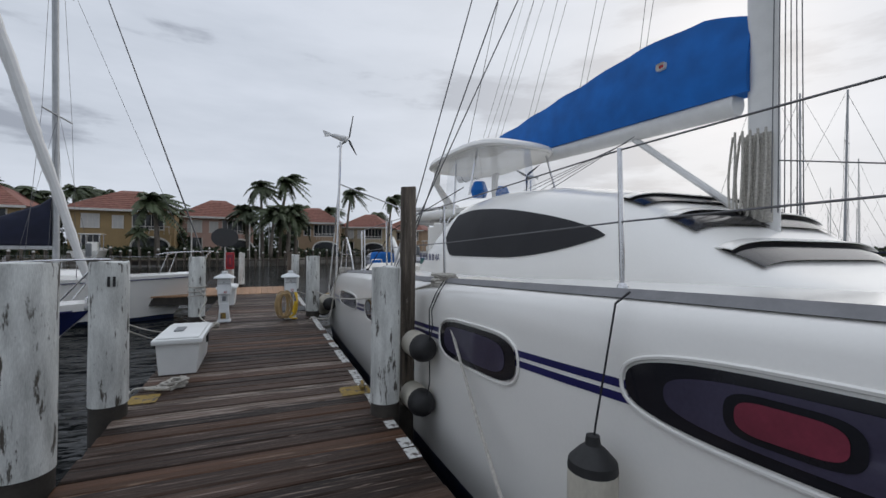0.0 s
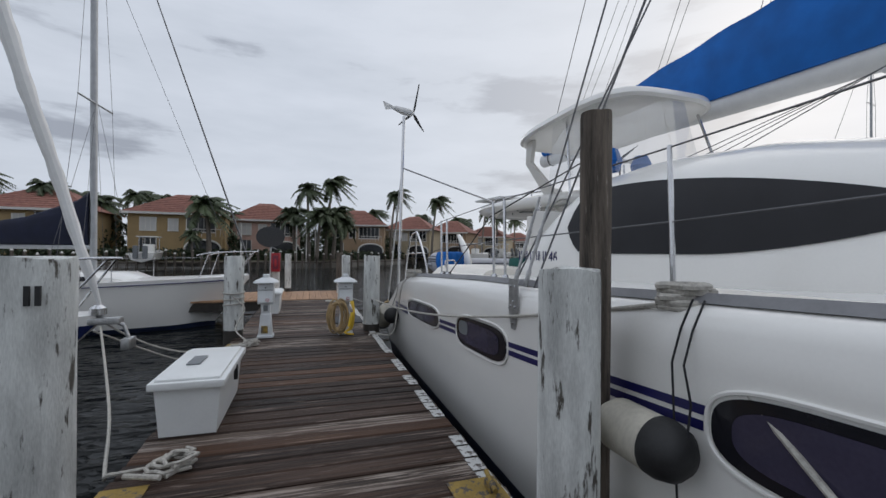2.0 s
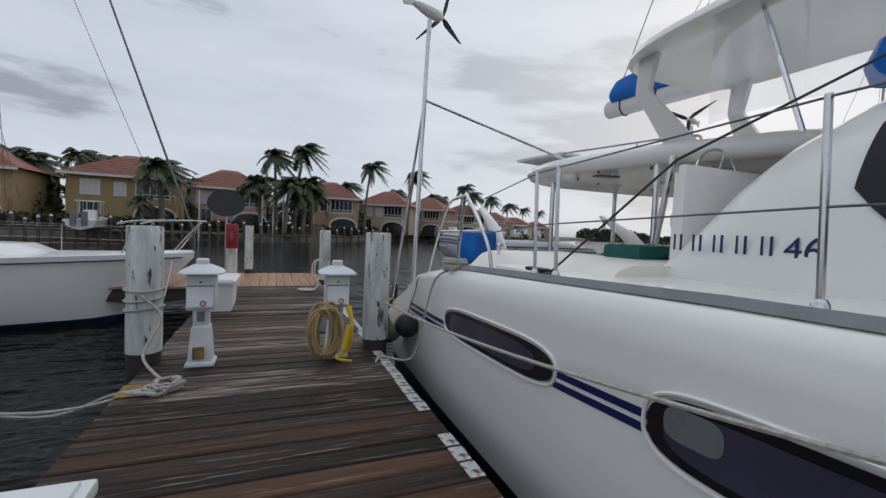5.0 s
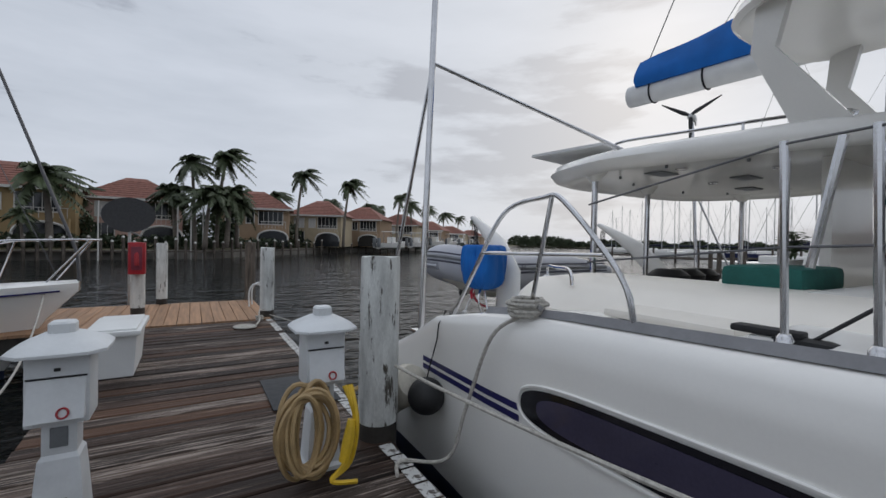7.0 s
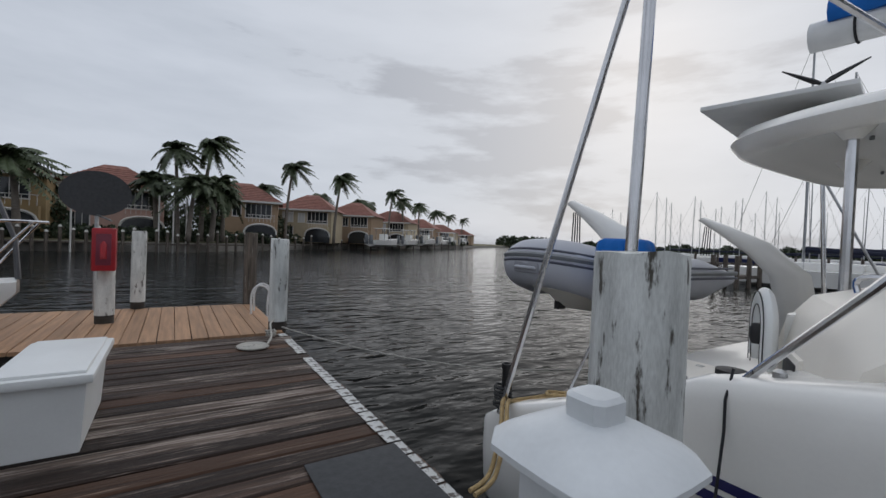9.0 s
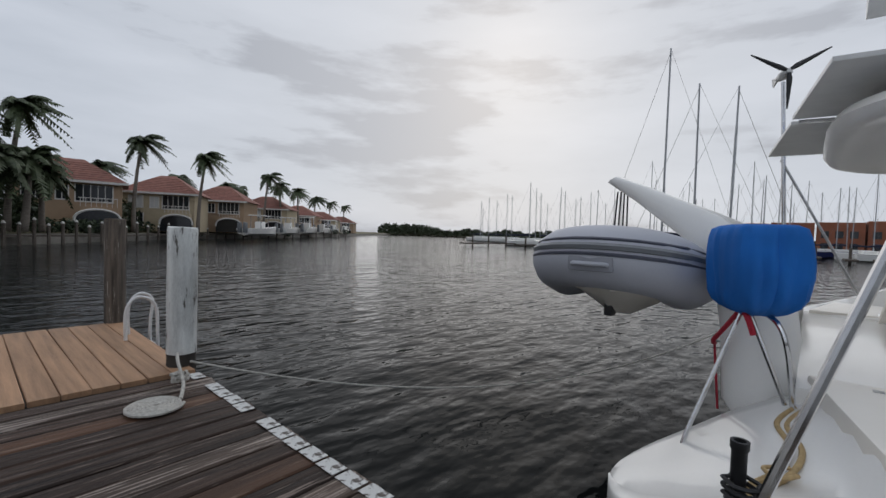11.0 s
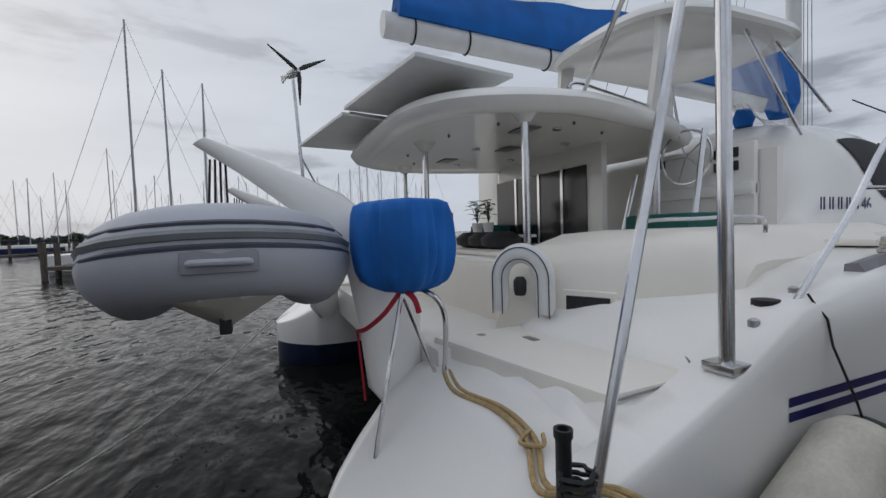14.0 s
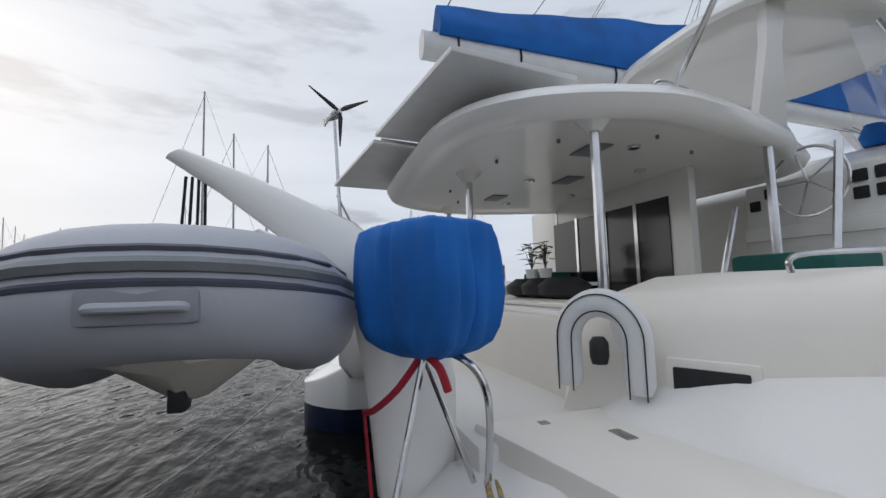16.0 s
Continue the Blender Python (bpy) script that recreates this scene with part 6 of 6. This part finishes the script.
far.v = [Vector((p.x, p.y, 0.1)) for p in far.v]
single("far_ground", far, LAWN, "low grassy land beyond the marina", "ground", False, kind="structure")

# piers with white-capped posts along the far seawall
pier = thing("far_pier", "long row of wooden posts and walkway along the seawall", "pier", (3, 57, WATER_Z), kind="structure")
deck_, caps_ = Shape(), Shape()
for i in range(72):
    deg = -33 + i * 0.95
    dist = 49.5 + max(0, deg) * 0.75 + max(0, deg - 10) * 1.9
    x, y = on_bearing(deg, dist)
    h = 1.1 + 0.25 * math.sin(i * 2.3)
    deck_.tube([(x, y, -2), (x, y, h)], 0.13, 7)
    caps_.turned(x, y, [(0.15, h), (0.11, h + 0.12), (0.02, h + 0.2)], 7)
    if i:
        deck_.add([(px, py, 0.12), (x, y, 0.12), (x, y + 1.2, 0.12), (px, py + 1.2, 0.12), (px, py, -0.02), (x, y, -0.02)], [(0, 1, 2, 3), (0, 4, 5, 1)])
    px, py = x, y
part(pier, "walkway", deck_, PILE_BARE, False)
part(pier, "post_cap", caps_, TRIM, False, "white post caps")
pl_ = Shape()
for deg, d in ((-1.5, 50), (-0.2, 50), (1.0, 50.5), (-8.5, 49)):
    x, y = on_bearing(deg, d)
    pl_.tube([(x, y, -1), (x, y, 4.6)], 0.07, 6)
single("lift_poles", pl_, TRIM, "thin white boat lift guide poles", "poles", False)


def motor_boat(x, y, rot, s):
    e = thing("motor_boat", "white open motor boat with a hardtop on a lift", "motor boat", (x, y, 0.1), "boats along the far pier")
    T = Matrix.Translation((x, y, 0)) @ Matrix.Rotation(radians(rot), 4, 'Z') @ Matrix.Scale(s, 4)
    r = [[(u, -w, 1.2 + 0.3 * k), (u, -w * 0.8, 0.5), (u, 0, 0.2), (u, w * 0.8, 0.5), (u, w, 1.2 + 0.3 * k), (u, 0, 1.15 + 0.3 * k)] for u, w, k in ((-3.5, 1.2, 0), (0, 1.3, 0.2), (2.5, 0.9, 0.7), (3.8, 0.05, 1.2))]
    part(e, "hull", Shape().loft(r, True, True).moved(T), GEL)
    part(e, "console", Shape().box(-0.6, 0.5, -0.5, 0.5, 1.1, 2.2, 0.1).box(-1.4, 1.0, -1.0, 1.0, 3.0, 3.1, 0.04).moved(T), GEL)
    p = Shape()
    for a in (-1.0, 0.7):
        for b in (-0.8, 0.8):
            p.tube([(a, b, 1.1), (a, b, 3.0)], 0.05, 6)
    part(e, "frame", p.moved(T), STEEL)
    part(e, "outboard", Shape().box(-4.1, -3.6, -0.65, -0.2, 0.6, 2.0, 0.12).box(-4.1, -3.6, 0.2, 0.65, 0.6, 2.0, 0.12).moved(T), GREY_PLASTIC)
    return e


for deg, d, rot, s in ((-18.5, 49, 95, 0.9), (23.5, 70, 30, 1.0), (27, 88, 40, 1.1), (29.5, 104, 40, 1.3), (31.5, 122, 40, 1.3), (33, 140, 45, 1.4), (34.6, 165, 45, 1.4)):
    x, y = on_bearing(deg, d)
    motor_boat(x, y, rot, s)

# marina: sloops at their berths
def berth_boat(mast, hull_mat, seed):
    e = thing("moored_sloop", "white sailing boat berthed in the marina, sails down", "sailboat", (0, 0, WATER_Z), "sailing boats in the marina")
    r = [[(u, -w, 0.5), (u, -w * 0.9, -0.5), (u, 0, -0.9), (u, w * 0.9, -0.5), (u, w, 0.5), (u, 0, 0.6)] for u, w in ((-4.8, 1.1), (-1, 1.6), (2.5, 1.1), (5.0, 0.05))]
    part(e, "hull", Shape().loft(r, True, True), hull_mat)
    part(e, "cabin", Shape().box(-2.5, 1.8, -0.9, 0.9, 0.5, 1.05, 0.12), GEL)
    part(e, "boom_cover", Shape().tube([(0.3, 0, 1.9), (-3.6, 0, 1.7)], [0.22, 0.12], 8), NAVY_CANVAS)
    m = Shape().tube([(0.4, 0, 0.5), (0.4, 0, mast)], [0.09, 0.06], 8)
    for q in (0.42, 0.72):
        m.tube([(0.4, -0.9 + 0.2 * q, mast * q), (0.4, 0.9 - 0.2 * q, mast * q)], 0.025, 5)
    part(e, "mast", m, ALU)
    w = Shape().tube([(5.0, 0, 0.6), (0.4, 0, mast - 0.3)], 0.014, 5).tube([(-4.8, 0, 0.6), (0.4, 0, mast)], 0.012, 4)
    for sgn in (-1, 1):
        w.tube([(0.2, sgn * 1.5, 0.5), (0.4, sgn * 0.8, mast * 0.42), (0.4, sgn * 0.7, mast * 0.72), (0.4, 0, mast)], 0.012, 4)
    part(e, "stay", w, WIRE)
    return e


KINDS = [berth_boat(13.4, GEL, 1), berth_boat(16.0, GEL, 2), berth_boat(13.0, NAVY_BAND, 3)]
NEAR = ((78.3, 36, 1), (81.6, 37, 0), (83.8, 37.5, 0))
spots = [on_bearing(a, d, 1.46, 13.9) + (k,) for a, d, k in NEAR]
g = random.Random(77)
for i in range(58):
    a = 52 + i * 0.98 + g.uniform(-0.4, 0.4)
    d = g.uniform(85, 150) if a < 95 else g.uniform(50, 120)
    if a < 57:
        d = g.uniform(140, 190)
    spots.append(on_bearing(a, d) + (g.randrange(3),))
for i, (x, y, k) in enumerate(spots):
    m = pose(x, y, WATER_Z, 0, g.uniform(-0.8, 0.8), g.choice((100, 280)) + g.uniform(-6, 6))
    if i < 3:
        KINDS[(1, 0, 2)[i]].matrix_basis = m
    else:
        copy_thing(KINDS[k], m)
mp_ = Shape()
for i in range(24):
    a = 50 + 2.3 * i
    x, y = on_bearing(a, 80 + 8 * math.sin(i))
    mp_.tube([(x, y, -2), (x, y, 1.4)], 0.16, 6)
    mp_.box(x - 3, x + 3, y - 0.6, y + 0.6, -0.25, 0.0)
single("marina_walkway", mp_, PILE_BARE, "dark wooden walkways and posts of the marina", "pier", False, kind="structure")
fd = Shape().box(31, 34.5, 23.2, 24.6, -0.2, 0.0)
for x, y in ((31.1, 23.2), (31.1, 24.6), (32.8, 23.2), (32.8, 24.6), (34.4, 23.2)):
    fd.tube([(x, y, -2), (x, y, 1.3)], 0.15, 8)
single("finger_dock", fd, PILE_BARE, "short weathered finger dock with posts", "dock")

bl_ = thing("apartment_block", "long low orange-rendered apartment building beyond the marina", "building", (125, -10, 0))
wl_, op_ = Shape(), Shape()
g = random.Random(5)
for i in range(9):
    y0 = 28 - 8 * i
    hh = 6.0 + g.uniform(-0.8, 1.2)
    wl_.box(125, 137, y0 - 7.6, y0, 0, hh)
    for z in (0.8, 3.4):
        for k in range(3):
            op_.box(124.9, 125.1, y0 - 2 - 2.3 * k, y0 - 0.7 - 2.3 * k, z, z + 1.5)
part(bl_, "wall", wl_, BRICK_ORANGE, False)
part(bl_, "window", op_, DARK_WINDOW, False)

# shore behind the bow
bk = Shape().box(-60, 60, -90, -15, -2, 0.1)
single("near_shore", bk, LAWN, "grassy ground behind the berths", "ground", False, kind="structure")
leafy("bushes", "dense dark green bushes and trees on the shore", "bushes", [(9.5, -17, 2.0, 3.0, 2.5, 3.4), (13, -19, 2.5, 3, 2, 3), (6.0, -17.5, 1.2, 2.5, 2, 2.2), (17, -22, 2, 3, 2, 3)], 5000, 0.3, 33)
palm(10.5, -14.6, 0.1, 1, 0.9, 180)
hs2 = thing("house", "low grey-roofed shore house", "house", (20, -24, 0.1))
part(hs2, "wall", Shape().box(12, 28, -32, -22, 0, 3.0), STUCCO[2], False)
part(hs2, "roof", Shape().add([(11, -21, 3), (29, -21, 3), (29, -33, 3), (11, -33, 3), (15, -27, 6), (25, -27, 6)], [(0, 1, 5, 4), (1, 2, 5), (2, 3, 4, 5), (3, 0, 4), (3, 2, 1, 0)]), GREY_ROOF, False)

# ---- dock planks ----
pm = []
for s_ in range(4):
    b = bmesh.new()
    bmesh.ops.create_cube(b, size=1, matrix=Matrix.Diagonal((DOCK_R - DOCK_L, 0.174, 0.045, 1)))
    bmesh.ops.bevel(b, geom=[e for e in b.edges if abs((e.verts[0].co - e.verts[1].co).x) > 1], offset=0.011, segments=1, affect='EDGES')
    g = random.Random(s_)
    for v_ in b.verts:
        v_.co.x += g.uniform(-0.012, 0.012)
        v_.co.z += g.uniform(-0.002, 0.002)
    me = bpy.data.meshes.new("plank")
    b.to_mesh(me)
    b.free()
    pm.append([])
    for wood in (PLANK, PALE_PLANK, BROWN_PLANK):
        one = me.copy()
        one.materials.append(wood)
        pm[-1].append(one)
g = random.Random(3)
y, i = -5.0, 0
while y < DOCK_END - 0.07:
    u = g.random()
    pale = 0.42 if y > 10.5 else 0.08
    o = new("plank", pm[i % 4][1 if u < pale else 2 if u < pale + 0.1 else 0])
    o.parent = dock
    o.location = ((DOCK_L + DOCK_R) / 2, y, -0.0235 + g.uniform(-0.006, 0.002))
    o.rotation_euler = (g.uniform(-0.012, 0.012), 0, g.uniform(-0.004, 0.004) + (math.pi if i % 2 else 0))
    y += 0.19
    i += 1
b = bmesh.new()
bmesh.ops.create_cube(b, size=1, matrix=Matrix.Diagonal((0.182, 2.75, 0.045, 1)))
bmesh.ops.bevel(b, geom=[e for e in b.edges if abs((e.verts[0].co - e.verts[1].co).y) > 1], offset=0.006, segments=1, affect='EDGES')
nm = bpy.data.meshes.new("new_plank")
b.to_mesh(nm)
b.free()
nm.materials.append(NEW_PLANK)
x = -1.6
while x < DOCK_R - 0.04:
    o = new("new_plank", nm)
    o.parent = dock
    o.location = (x, 18.62, -0.02 + g.uniform(-0.003, 0.003))
    o.rotation_euler = (0, 0, g.uniform(-0.003, 0.003))
    x += 0.19
# worn paint on the plank ends and at the cleats
ed = []
for k in range(3):
    ed.append(Shape().box(-0.05, 0.05, -0.083, 0.083, 0, 0.0025).mesh("edge_paint", EDGE_PAINT))
y, i = 3.9, 0
while y < DOCK_END - 0.1:
    if g.random() < 0.8:
        o = new("edge_paint", ed[i % 3])
        o.parent = dock
        o.location = (DOCK_R - 0.06 + g.uniform(-0.01, 0.005), -5.0 + 0.19 * round((y + 5) / 0.19), 0.0035)
    y += 0.19
    i += 1
for x, y, sx in ((2.5, 6.27, 0.16), (0.45, 6.78, 0.13), (0.45, 10.95, 0.13)):
    o = new("cleat_paint", Shape().box(-sx, sx, -0.14, 0.14, 0, 0.003).mesh("cleat_paint", YELLOW_PAINT))
    o.parent = dock
    o.location = (x, y, 0.004)
